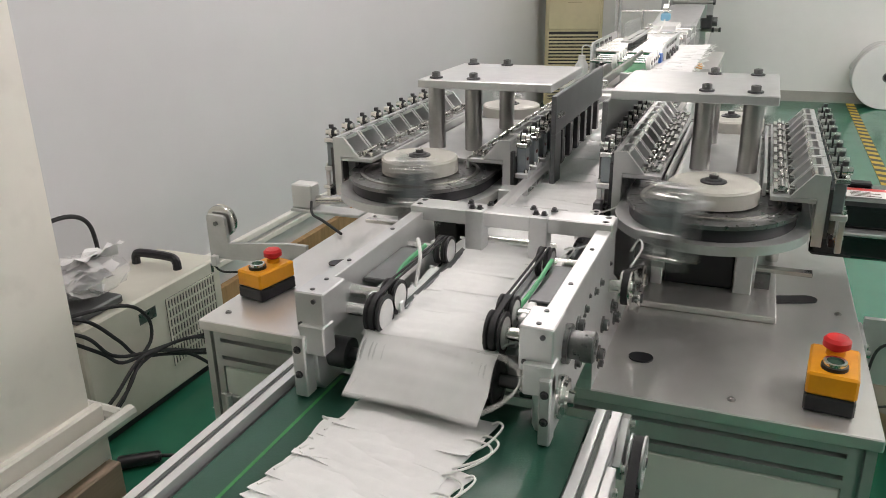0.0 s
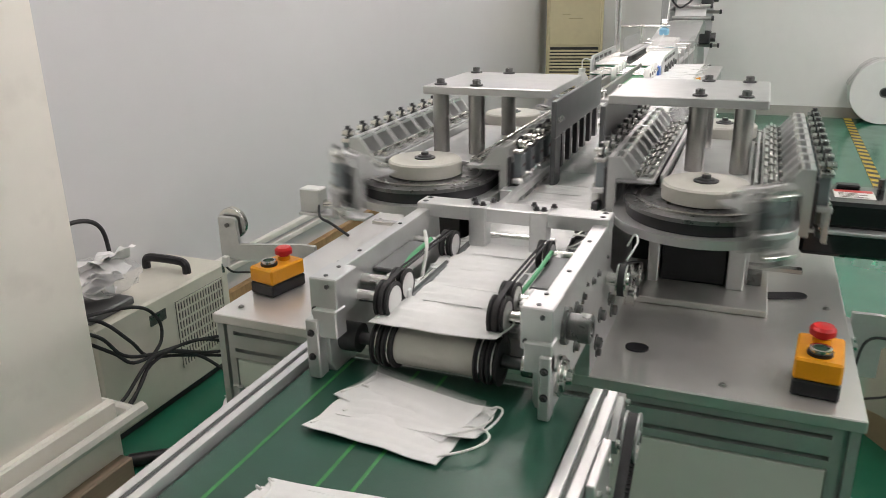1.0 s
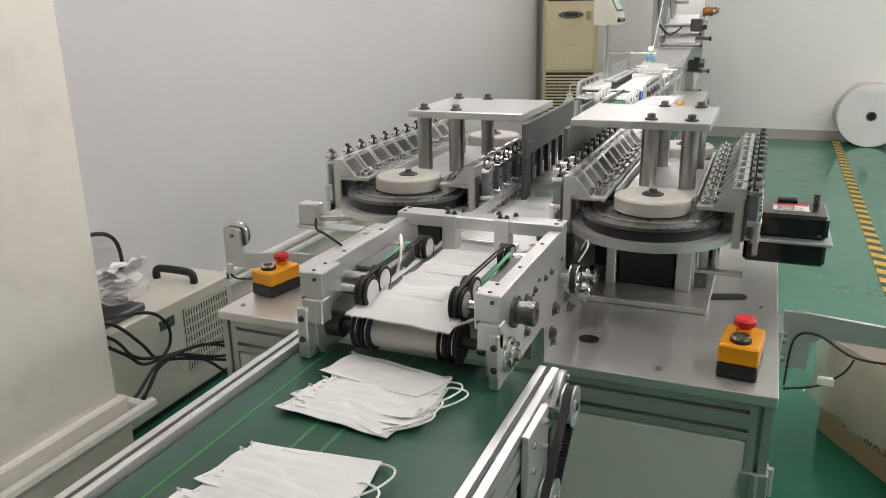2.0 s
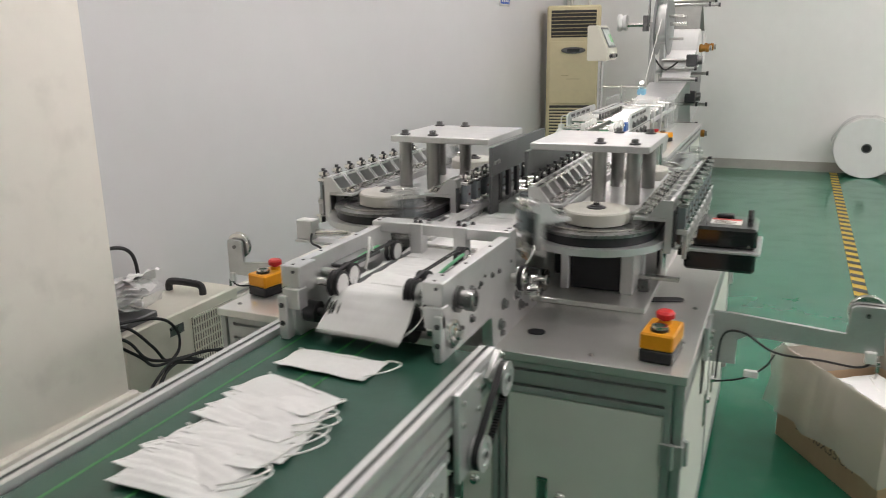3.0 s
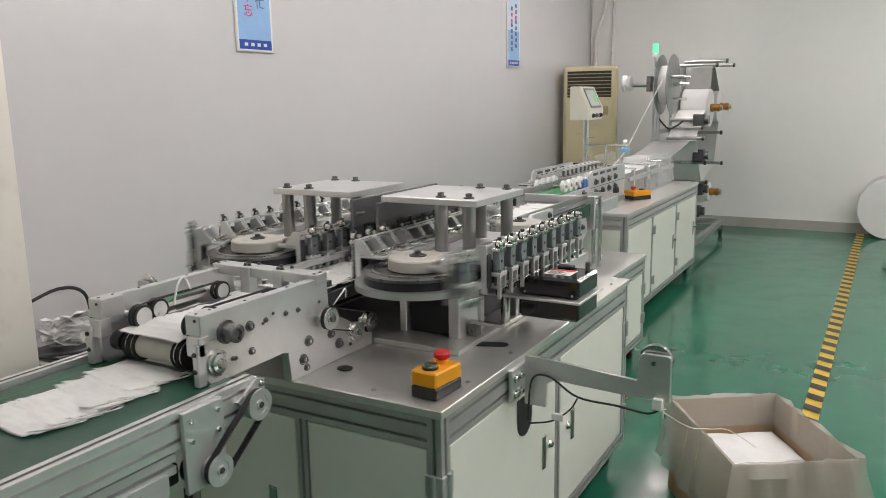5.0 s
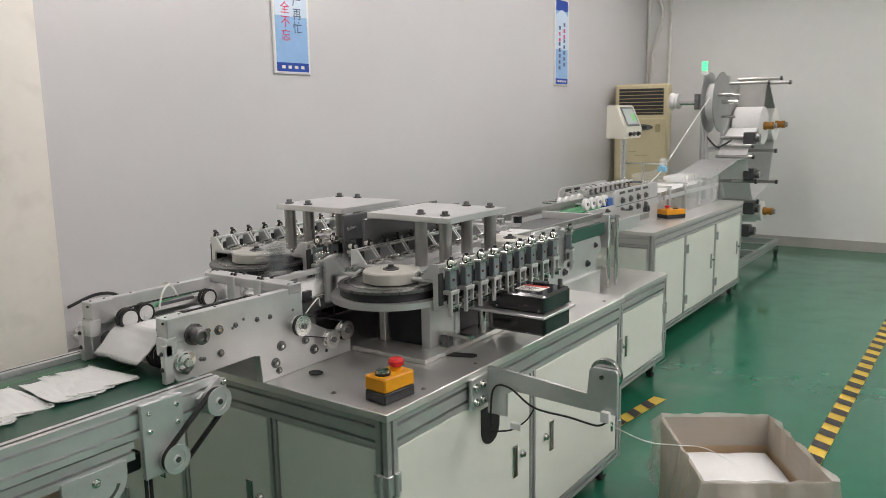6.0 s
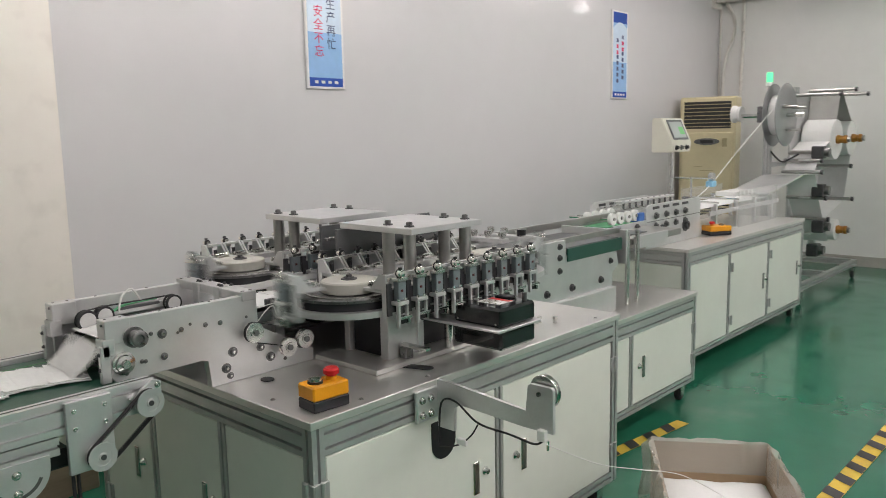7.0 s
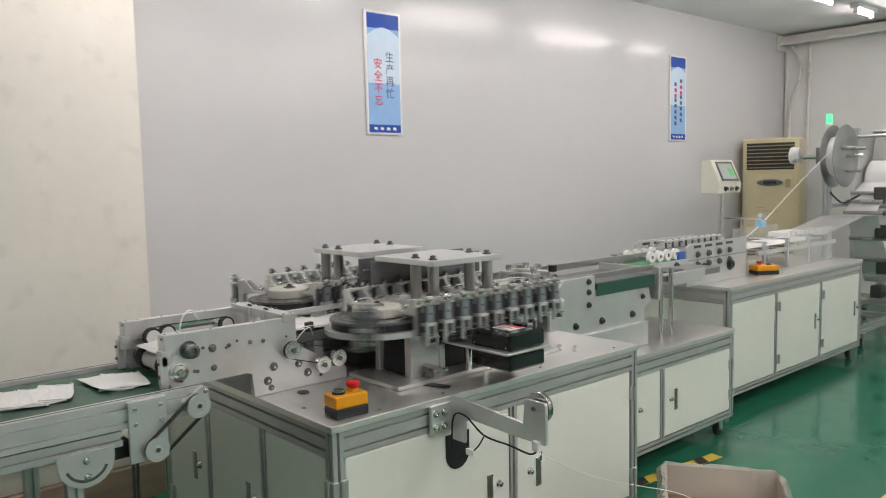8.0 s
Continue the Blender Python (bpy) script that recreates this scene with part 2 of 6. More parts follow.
def ring(bm, a, axis, r_in, r_out, width, n=32):
    """A flat washer shape from a along the axis."""
    a, axis = Vector(a), Vector(axis).normalized()
    q = axis.to_track_quat("Z", "Y").to_matrix()
    loops = []
    for h, r in ((0, r_in), (0, r_out), (width, r_out), (width, r_in)):
        loops.append([bm.verts.new(a + axis * h + q @ Vector((r * math.cos(2 * math.pi * i / n), r * math.sin(2 * math.pi * i / n), 0))) for i in range(n)])
    for k in range(4):
        p, s = loops[k], loops[(k + 1) % 4]
        for i in range(n):
            j = (i + 1) % n
            bm.faces.new((p[i], p[j], s[j], s[i]))
    return bm


def prism(bm, outline, axis, d0, d1):
    """An outline of 2-D places pushed along an axis; axis x takes (y, z), y takes (x, z), z takes (x, y)."""
    def place(u, v, d):
        return {"x": (d, u, v), "y": (u, d, v), "z": (u, v, d)}[axis]
    lo = [bm.verts.new(place(u, v, d0)) for u, v in outline]
    hi = [bm.verts.new(place(u, v, d1)) for u, v in outline]
    n = len(outline)
    bm.faces.new(lo)
    bm.faces.new(list(reversed(hi)))
    for i in range(n):
        j = (i + 1) % n
        bm.faces.new((lo[i], lo[j], hi[j], hi[i]))
    return bm


def tube(bm, pts, r, n=8):
    """A round cord through points, smoothed."""
    pts = [Vector(p) for p in pts]
    fine = []
    for i in range(len(pts) - 1):
        p0, p1, p2, p3 = pts[max(i - 1, 0)], pts[i], pts[i + 1], pts[min(i + 2, len(pts) - 1)]
        for k in range(6):
            t = k / 6
            fine.append(0.5 * ((2 * p1) + (p2 - p0) * t + (2 * p0 - 5 * p1 + 4 * p2 - p3) * t * t + (3 * p1 - p0 - 3 * p2 + p3) * t ** 3))
    fine.append(pts[-1])
    rings = []
    for i, p in enumerate(fine):
        d = (fine[min(i + 1, len(fine) - 1)] - fine[max(i - 1, 0)]).normalized()
        q = d.to_track_quat("Z", "Y").to_matrix()
        rings.append([bm.verts.new(p + q @ Vector((r * math.cos(2 * math.pi * k / n), r * math.sin(2 * math.pi * k / n), 0))) for k in range(n)])
    for a, b in zip(rings, rings[1:]):
        for k in range(n):
            j = (k + 1) % n
            bm.faces.new((a[k], a[j], b[j], b[k]))
    bm.faces.new(list(reversed(rings[0])))
    bm.faces.new(rings[-1])
    return bm


def profile_outline(u0, v0, u1, v1, cell=0.04, slot=0.009, deep=0.014):
    """The cross-section of a slotted aluminium profile."""
    def side(a, b, fixed, inward, horizontal):
        n = max(1, round(abs(b - a) / cell))
        s = 1 if b > a else -1
        w = abs(b - a) / n
        out = [(a, fixed)]
        for i in range(n):
            c = a + s * w * (i + 0.5)
            out += [(c - s * slot / 2, fixed), (c - s * slot / 2, fixed + inward * deep), (c + s * slot / 2, fixed + inward * deep), (c + s * slot / 2, fixed)]
        return out if horizontal else [(q, p) for p, q in out]
    return side(u0, u1, v0, 1, True) + side(v0, v1, u1, -1, False) + side(u1, u0, v1, -1, True) + side(v1, v0, u0, 1, False)


def extrusion(bm, axis, u0, v0, u1, v1, d0, d1):
    return prism(bm, profile_outline(u0, v0, u1, v1), axis, d0, d1)


def bolt(bm, p, axis, r=0.006, h=0.005):
    """A socket-head screw on a washer."""
    lathe(bm, p, axis, [(0, r * 1.5), (h * 0.3, r * 1.5), (h * 0.3, r), (h * 1.2, r), (h * 1.3, r * 0.85), (h * 1.3, r * 0.5), (h * 0.8, r * 0.45)], 12)


def text_mesh(body, size, m, align="CENTER"):
    """Built-in font lettering as a mesh, in the plane of m."""
    cu = bpy.data.curves.new("text", "FONT")
    cu.body, cu.size, cu.align_x, cu.align_y, cu.extrude = body, size, align, "CENTER", 0.0004
    cu.resolution_u = 2
    ob = new("text", cu)
    bpy.context.view_layer.update()
    me = bpy.data.meshes.new_from_object(ob.evaluated_get(bpy.context.evaluated_depsgraph_get()))
    bpy.data.objects.remove(ob)
    bm = BM()
    bm.from_mesh(me)
    bpy.data.meshes.remove(me)
    bm.transform(m)
    return bm


# ---- the room ----
WX, PX, PY, BY, EX, SY = -2.135, -1.58, 1.355, 9.13, 5.6, -6.0
structure("floor", box(BM(), -2.4, -6.2, -0.1, 5.8, 9.6, 0), M_FLOOR, "glossy green epoxy-coated factory floor", "floor")
structure("ceiling", box(BM(), -2.4, -6.2, CEIL, 5.8, 9.6, CEIL + 0.1), M_CEIL, "plain white painted ceiling above the line", "ceiling")
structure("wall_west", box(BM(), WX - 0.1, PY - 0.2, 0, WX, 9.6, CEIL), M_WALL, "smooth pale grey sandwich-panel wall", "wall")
structure("wall_pier", box(BM(), WX - 0.1, SY, 0, PX, PY, CEIL), M_PIER, "off-white plastered wall pier, scuffed", "wall")
structure("wall_north", box(BM(), WX, BY, 0, EX, BY + 0.1, CEIL), M_FARWALL, "pale painted end wall of the workshop", "wall")
# east and south walls are unseen; the south one stands back to cut bounce
structure("wall_east", box(BM(), EX, SY, 0, EX + 0.1, 9.6, CEIL), M_WALL, "unseen pale grey panel wall closing the room", "wall")
structure("wall_south", box(BM(), -2.4, SY - 0.1, 0, EX, SY, CEIL), M_WALL, "unseen pale grey panel wall closing the room", "wall")
structure("baseboard_north", box(BM(), WX, BY - 0.015, 0, EX, BY, 0.11), M_BASE, "grey-brown skirting along the end wall", "baseboard")
bb = box(BM(), PX, SY, 0, PX + 0.03, PY + 0.02, 0.34, 0.006)
structure("baseboard_pier", bb, M_PIER, "raised plaster plinth along the pier", "baseboard")
structure("trim_pier_board", box(BM(), PX + 0.0305, SY, 0, PX + 0.075, PY + 0.005, 0.17, 0.004), M_TAN, "scuffed tan board along the foot of the pier", "board")
pb = tube(BM(), [(PX + 0.06, SY, 0.285), (PX + 0.06, 0.0, 0.285), (PX + 0.06, PY - 0.03, 0.285), (PX + 0.055, PY + 0.035, 0.285), (PX + 0.0, PY + 0.055, 0.285), (WX + 0.05, PY + 0.055, 0.285)], 0.02)
structure("trim_pier_pipe", pb, M_PIPE, "off-white pipe run along the foot of the pier", "pipe", True)
wp = BM()
for z in (0.25, 0.20):
    box(wp, WX, PY, z, WX + 0.03, 6.0, z + 0.03, 0.004)
structure("trim_trunking", wp, M_PIPE, "off-white cable trunking along the wall", "trunking")
structure("trim_board", box(BM(), WX, PY, 0.0, WX + 0.035, 6.0, 0.11, 0.004), M_WOOD, "brown wooden skirting board along the wall", "board")
tray = box(BM(), WX + 0.002, 8.97, 2.945, EX, 9.11, 3.02, 0.004)
box(tray, WX + 0.036, 8.91, 2.915, EX, 8.95, 2.95, 0.004)
box(tray, WX + 0.002, 8.89, 2.86, WX + 0.035, 9.09, 3.03, 0.003)
structure("trim_cable_tray", tray, M_PIPE, "pale cable tray under the ceiling", "cable tray")


def floor_tape(name, x0, y0, x1, y1, w, pitch, label):
    """Yellow tape with slanted black bars, each a thin sheet on the floor."""
    d = Vector((x1 - x0, y1 - y0, 0))
    n = d.length
    d.normalize()
    s = Vector((-d.y, d.x, 0)) * (w / 2)
    o = Vector((x0, y0, 0))
    t = thing(name, x0, y0, 0, label, "floor tape", kind="structure")
    bm = BM()
    v = [bm.verts.new(p + Vector((0, 0, 0.003))) for p in (o - s, o + s, o + s + d * n, o - s + d * n)]
    bm.faces.new(v)
    part("yellow_tape", bm, M_YELLOW, t, "worn yellow tape")
    step = pitch
    bm = BM()
    for i in range(int(n / step)):
        a = o + d * (i * step + 0.005)
        v = [bm.verts.new(p + Vector((0, 0, 0.006))) for p in (a - s, a + s + d * w * 0.5, a + s + d * (w * 0.5 + step * 0.47), a - s + d * step * 0.47)]
        bm.faces.new(v)
    part("black_bars", bm, M_TAPEBLACK, t, "slanted black bars")
    return t


floor_tape("floor_tape", 0.876, -0.442, 0.943, 9.09, 0.077, 0.16, "yellow and black hazard tape on the green floor")
floor_tape("floor_tape", 0.003, 3.02, 0.082, 3.66, 0.07, 0.15, "worn short yellow and black hazard tape beside the machine")


# ---- ceiling lights ----
def ceiling_light(x, y, size, power):
    t = thing("ceiling_light", x, y, CEIL, "white batten with a lit fluorescent tube on the ceiling", "ceiling light", "tube lights")
    h = 0.62 * size
    part("batten", box(BM(), x - 0.045, y - h, CEIL - 0.05, x + 0.045, y + h, CEIL, 0.006), M_WHITE, t)
    part("tube", cyl(BM(), (x, y - h + 0.03, CEIL - 0.075), (x, y + h - 0.03, CEIL - 0.075), 0.014, n=10), M_TUBE, t, "glowing tube")
    for s in (-1, 1):
        part("socket", box(BM(), x - 0.018, y + s * (h - 0.02) - 0.012, CEIL - 0.095, x + 0.018, y + s * (h - 0.02) + 0.012, CEIL - 0.05), M_WHITE, t)
    la = bpy.data.lights.new("tube_light", "AREA")
    la.shape, la.size, la.size_y, la.energy, la.color = "RECTANGLE", 0.12, 1.9 * h, TUBE_WATTS * size * power, (1.0, 0.985, 0.95)
    lo = new("tube_light", la)
    lo.matrix_basis = pose(x, y, CEIL - 0.1)


for tx, ty, ts, tp in TUBES:
    ceiling_light(tx, ty, ts, tp)


# ---- cabinets under the machine ----
def door(t, axis, face, u0, u1, z0, z1, handle_u=None, hinge_u=None, out=1):
    """A cream sheet-metal door on the face; axis x: the face is at x, u runs along y; axis y: at y, u runs along x."""
    def b(bm, ua, za, ub, zb, d0, d1, bev=0.0):
        lo, hi = sorted((face + out * d0, face + out * d1))
        if axis == "x":
            return box(bm, lo, ua, za, hi, ub, zb, bev)
        return box(bm, ua, lo, za, ub, hi, zb, bev)
    d = part("door", b(BM(), u0, z0, u1, z1, -0.012, 0.004, 0.003), M_CREAM, t, "cream powder-coated door")
    if handle_u is not None:
        zc = (z0 + z1) / 2
        fr = BM()
        b(fr, handle_u - 0.014, zc - 0.055, handle_u + 0.014, zc + 0.055, 0.004, 0.009, 0.002)
        h = part("handle", fr, M_CHROME, d, "recessed chrome pull")
        pk = b(BM(), handle_u - 0.009, zc - 0.048, handle_u + 0.009, zc + 0.048, 0.0092, 0.0105)
        part("handle_recess", pk, M_COLUMN, d)
        lock = -0.045 if handle_u - u0 < (u1 - u0) / 2 and axis == "x" else 0.045
        if lock < 0 and handle_u + lock < u0 + 0.02:
            lock = 0.045
        a = (face, handle_u + lock, zc + 0.01) if axis == "x" else (handle_u + lock, face, zc + 0.01)
        ax = (out, 0, 0) if axis == "x" else (0, out, 0)
        part("lock", lathe(BM(), a, ax, [(0.0, 0.014), (0.008, 0.014), (0.012, 0.011), (0.018, 0.009), (0.02, 0.004)], 16), M_CHROME, d, "round chrome lock")
    if hinge_u is not None:
        for zz in (z0 + 0.09, z1 - 0.09):
            hb = BM()
            b(hb, hinge_u - 0.025, zz - 0.028, hinge_u + 0.025, zz + 0.028, 0.0045, 0.011, 0.002)
            if axis == "x":
                cyl(hb, (face + out * 0.014, hinge_u, zz - 0.03), (face + out * 0.014, hinge_u, zz + 0.03), 0.007, n=10)
            else:
                cyl(hb, (hinge_u, face + out * 0.014, zz - 0.03), (hinge_u, face + out * 0.014, zz + 0.03), 0.007, n=10)
            part("hinge", hb, M_EXTR, d, "grey metal hinge")
    return d


def castor(t, x, y, z):
    bm = box(BM(), x - 0.03, y - 0.03, z - 0.012, x + 0.03, y + 0.03, z, 0.002)
    box(bm, x - 0.022, y - 0.02, 0.03, x - 0.017, y + 0.02, z - 0.01)
    box(bm, x + 0.017, y - 0.02, 0.03, x + 0.022, y + 0.02, z - 0.01)
    c = part("castor", bm, M_CHROME, t)
    part("wheel", cyl(BM(), (x - 0.014, y, 0.036), (x + 0.014, y, 0.036), 0.036, n=20, bevel=0.004), M_RUBBER, c, "black rubber wheel")


def cabinet(name, label, x0, x1, y0, y1, zt, zb, splits_front, splits_side, rail=0.08, thick=0.022):
    """Profile frame with sheet top, cream doors on the front and the aisle side."""
    t = thing(name, (x0 + x1) / 2, (y0 + y1) / 2, 0, label, "machine cabinet", "machine cabinets")
    top = box(BM(), x0 - 0.006, y0 - 0.006, zt - thick, x1 + 0.006, y1 + 0.006, zt, 0.002)
    part("worktop", top, M_STEEL, t, "brushed stainless worktop")
    P, z1 = 0.04, zt - thick
    for lx in (x0, x1 - P):
        for ly in (y0, y1 - P):
            part("leg", extrusion(BM(), "z", lx, ly, lx + P, ly + P, zb, z1), M_EXTR, t)
    for ly in (y0, y1 - P):
        part("rail", extrusion(BM(), "x", ly, z1 - rail, ly + P, z1, x0 + P, x1 - P), M_EXTR, t)
        part("rail", extrusion(BM(), "x", ly, zb, ly + P, zb + P, x0 + P, x1 - P), M_EXTR, t)
    for lx in (x0, x1 - P):
        part("rail", extrusion(BM(), "y", lx, z1 - rail, lx + P, z1, y0 + P, y1 - P), M_EXTR, t)
        part("rail", extrusion(BM(), "y", lx, zb, lx + P, zb + P, y0 + P, y1 - P), M_EXTR, t)
    part("back_panel", box(BM(), x0 + 0.012, y0 + P, zb + P, x0 + 0.02, y1 - P, z1 - rail), M_CREAM, t)
    part("end_panel", box(BM(), x0 + P, y1 - 0.02, zb + P, x1 - P, y1 - 0.012, z1 - rail), M_CREAM, t)
    part("bottom_panel", box(BM(), x0 + P, y0 + P, zb + 0.01, x1 - P, y1 - P, zb + 0.018), M_CREAM, t)
    for u0, u1, hu, gu in splits_front:
        door(t, "y", y0 + 0.006, u0, u1, zb + P + 0.004, z1 - rail - 0.004, hu, gu, -1)
    for u0, u1, hu, gu in splits_side:
        door(t, "x", x1 - 0.006, u0, u1, zb + P + 0.004, z1 - rail - 0.004, hu, gu, 1)
    posts = sorted(u[1] for u in splits_side)[:-1]
    for u in posts:
        part("post", extrusion(BM(), "z", x1 - P, u + 0.004, x1, u + P - 0.004, zb + P, z1 - rail), M_EXTR, t)
    posts = sorted(u[1] for u in splits_front)[:-1]
    for u in posts:
        part("post", extrusion(BM(), "z", u + 0.004, y0, u + P - 0.004, y0 + P, zb + P, z1 - rail), M_EXTR, t)
    for cx in (x0 + 0.06, x1 - 0.06):
        for cy in (y0 + 0.06, y1 - 0.06):
            castor(t, cx, cy, zb)
    return t


T1 = (-0.984, 0.265, 1.166, 2.67, 0.78)
cab1 = cabinet("machine_cabinet", "large machine cabinet of aluminium profile with cream doors and stainless top", T1[0], T1[1], T1[2], T1[3], T1[4], 0.10,
               [(-0.944, -0.60, -0.70, -0.934), (-0.56, -0.18, -0.27, None), (-0.14, 0.225, -0.05, 0.245)],
               [(1.21, 1.90, 1.80, 1.19), (1.94, 2.62, 2.05, 2.64)])
cab2 = cabinet("machine_cabinet", "low narrow machine cabinet with small cream doors on castors", -0.66, -0.03, 2.70, 4.03, 0.61, 0.11,
               [(-0.62, -0.07, None, None)], [(2.74, 2.98, 2.93, None), (3.02, 3.30, 3.08, None), (3.34, 3.99, 3.44, 4.0)], rail=0.08)
cab3 = cabinet("machine_cabinet", "long machine cabinet with cream doors beside the unwinder", -1.0, -0.236, 4.36, 6.40, 0.785, 0.10,
               [(-0.96, -0.276, None, None)], [(4.40, 4.96, None, None), (5.00, 5.65, 5.58, 5.01), (5.69, 6.36, 6.28, 5.70)])


# ---- delivery conveyor ----
BELT_Z = 0.866
CX0, CX1, CY0, CY1 = -0.575, -0.125, -1.6, 0.925


def flat_belt(parent, x0, x1, a, b, label):
    """A thin belt round two wheels given as (y, z, radius)."""
    pa, pb = Vector(a[:2]), Vector(b[:2])
    d = (pb - pa).normalized()
    base = math.atan2(d.y, d.x)
    outer, inner = [], []
    for c, r, start in ((pa, a[2], base + math.pi / 2), (pb, b[2], base - math.pi / 2)):
        for i in range(13):
            ang = start + math.pi * i / 12
            e = Vector((math.cos(ang), math.sin(ang)))
            outer.append(c + e * (r + 0.003))
            inner.append(c + e * (r + 0.0003))
    bm = BM()
    n = len(outer)
    v = [[bm.verts.new((x, p.x, p.y)) for p in loop] for x in (x0, x1) for loop in (outer, inner)]
    for i in range(n):
        j = (i + 1) % n
        bm.faces.new((v[0][i], v[0][j], v[2][j], v[2][i]))
        bm.faces.new((v[1][i], v[3][i], v[3][j], v[1][j]))
        bm.faces.new((v[0][i], v[1][i], v[1][j], v[0][j]))
        bm.faces.new((v[2][i], v[2][j], v[3][j], v[3][i]))
    return part("flat_belt", bm, M_RUBBER, parent, label)


def conveyor():
    t = thing("conveyor", -0.35, 0.0, 0, "delivery conveyor with dark green belt between aluminium side rails", "conveyor")
    bm = box(BM(), CX0 + 0.006, CY0, BELT_Z - 0.003, CX1 - 0.006, CY1, BELT_Z, 0.001)
    bed = part("belt", bm, M_BELT, t, "dark green conveyor belt")
    for x, w in ((-0.515, 0.005), (-0.398, 0.005), (-0.352, 0.005)):
        part("belt_line", box(BM(), x - w / 2, CY0, BELT_Z - 0.001, x + w / 2, CY1, BELT_Z + 0.0005), M_BELTLINE, bed, "pale green line on the belt")
    part("bed", box(BM(), CX0 + 0.006, CY0, BELT_Z - 0.05, CX1 - 0.006, CY1 - 0.04, BELT_Z - 0.006), M_ALU_DULL, t)
    part("end_roller", cyl(BM(), (CX0 + 0.006, CY1, BELT_Z - 0.030), (CX1 - 0.006, CY1, BELT_Z - 0.030), 0.030, n=24), M_BELT, t, "belt round the end roller")
    for x0, y1 in ((CX0 - 0.035, 0.960), (CX1, 0.945)):
        part("side_rail", extrusion(BM(), "y", x0, BELT_Z - 0.068, x0 + 0.035, BELT_Z + 0.013, CY0, y1), M_ALU, t, "slotted aluminium side rail")
        # dark strip over the rail's top slot paints the shade inside it
        rl = BM()
        box(rl, x0 + 0.0145, CY0, BELT_Z + 0.0133, x0 + 0.0205, y1, BELT_Z + 0.0138)
        part("slot_shadow_gap", rl, M_SLOT, t)
    part("lower_rail", extrusion(BM(), "y", CX1 - 0.01, BELT_Z - 0.115, CX1 + 0.035, BELT_Z - 0.072, CY0, 0.70), M_EXTR, t)
    for y in (-1.3, -0.25, 0.55):
        for x in (CX0 - 0.03, CX1 - 0.01):
            part("leg", extrusion(BM(), "z", x, y, x + 0.04, y + 0.04, 0.03, BELT_Z - 0.115), M_EXTR, t)
        part("crossbar", extrusion(BM(), "x", y, 0.22, y + 0.04, 0.26, CX0 + 0.01, CX1 - 0.01), M_EXTR, t)
    # drive plate with two toothed pulleys on the aisle side
    px = CX1 + 0.035
    pl = box(BM(), px + 0.001, 0.715, 0.695, px + 0.013, 0.826, 0.874, 0.0015)
    dp = part("drive_plate", pl, M_ALU, t, "machined drive plate")
    for y, z in ((0.733, 0.852), (0.733, 0.808), (0.806, 0.852), (0.806, 0.808)):
        b = BM()
        bolt(b, (px + 0.011, y, z), (1, 0, 0), 0.0055, 0.006)
        part("screw", b, M_CHROME, dp)
    pb = prism(BM(), [(0.872, 0.842), (0.90, 0.803), (0.935, 0.803), (0.956, 0.83), (0.956, 0.872), (0.935, 0.878), (0.90, 0.858)], "x", px + 0.001, px + 0.011)
    pbk = part("pulley_bracket", pb, M_ALU, t, "machined pulley bracket")
    for y, z in ((0.885, 0.832), (0.946, 0.864)):
        b = BM()
        bolt(b, (px + 0.011, y, z), (1, 0, 0), 0.0055, 0.006)
        part("screw", b, M_CHROME, pbk)
    mo = box(BM(), CX1 - 0.12, 0.655, 0.70, CX1 - 0.005, 0.742, 0.748, 0.006)
    cyl(mo, (CX1 - 0.01, 0.778, 0.722), (px, 0.778, 0.722), 0.034, n=24)
    part("drive_motor", mo, M_BLACK, t, "black drive motor under the rail")
    for y in (0.729, 0.741):
        part("motor_lead", tube(BM(), [(px - 0.012, y, 0.70), (px - 0.012, y, 0.40), (px - 0.02, y + 0.004, 0.1), (px - 0.07, y, 0.008)], 0.0045, 8), M_RUBBER, t, "black motor lead hanging to the floor")
    top, low = (0.913, 0.829), (0.784, 0.728)
    for (y, z), r in ((top, 0.031), (low, 0.030)):
        p = part("pulley", lathe(BM(), (px + 0.011, y, z), (1, 0, 0), [(0, 0.02), (0.006, 0.024), (0.006, r + 0.005), (0.009, r + 0.005), (0.009, r), (0.024, r), (0.024, r + 0.005), (0.027, r + 0.005), (0.027, r * 0.72), (0.025, r * 0.72), (0.025, r * 0.35), (0.029, r * 0.33)], 28), M_ALU, t, "toothed metal pulley")
        part("pulley_bore", cyl(BM(), (px + 0.037, y, z), (px + 0.0415, y, z), 0.007, n=12), M_DARK, p)
    bt = BM()
    d = Vector((low[0] - top[0], low[1] - top[1]))
    L = d.length
    d.normalize()
    nrm = Vector((-d.y, d.x))
    for s in (-1, 1):
        a = Vector(top) + nrm * s * 0.031
        n = 26
        for i in range(n):
            q = a + d * (L * i / n)
            e = a + d * (L * (i + 0.55) / n)
            prism(bt, [tuple(q), tuple(e), tuple(e - nrm * s * 0.004), tuple(q - nrm * s * 0.004)], "x", px + 0.0215, px + 0.0345)
    part("belt_teeth", bt, M_RUBBER, t, "teeth of the drive belt")
    flat_belt(t, px + 0.021, px + 0.035, (*top, 0.0312), (*low, 0.0302), "black toothed drive belt")
    # adjusting quadrant under the rail
    q = BM()
    arc = [(0.60 + 0.075 * math.cos(a), 0.735 + 0.075 * math.sin(a)) for a in [math.pi + i * math.pi / 14 for i in range(15)]]
    prism(q, arc + [(0.675, 0.76), (0.525, 0.76)], "x", px - 0.005, px + 0.005)
    qd = part("quadrant", q, M_ALU_DULL, t, "cut metal adjusting quadrant")
    sl = BM()
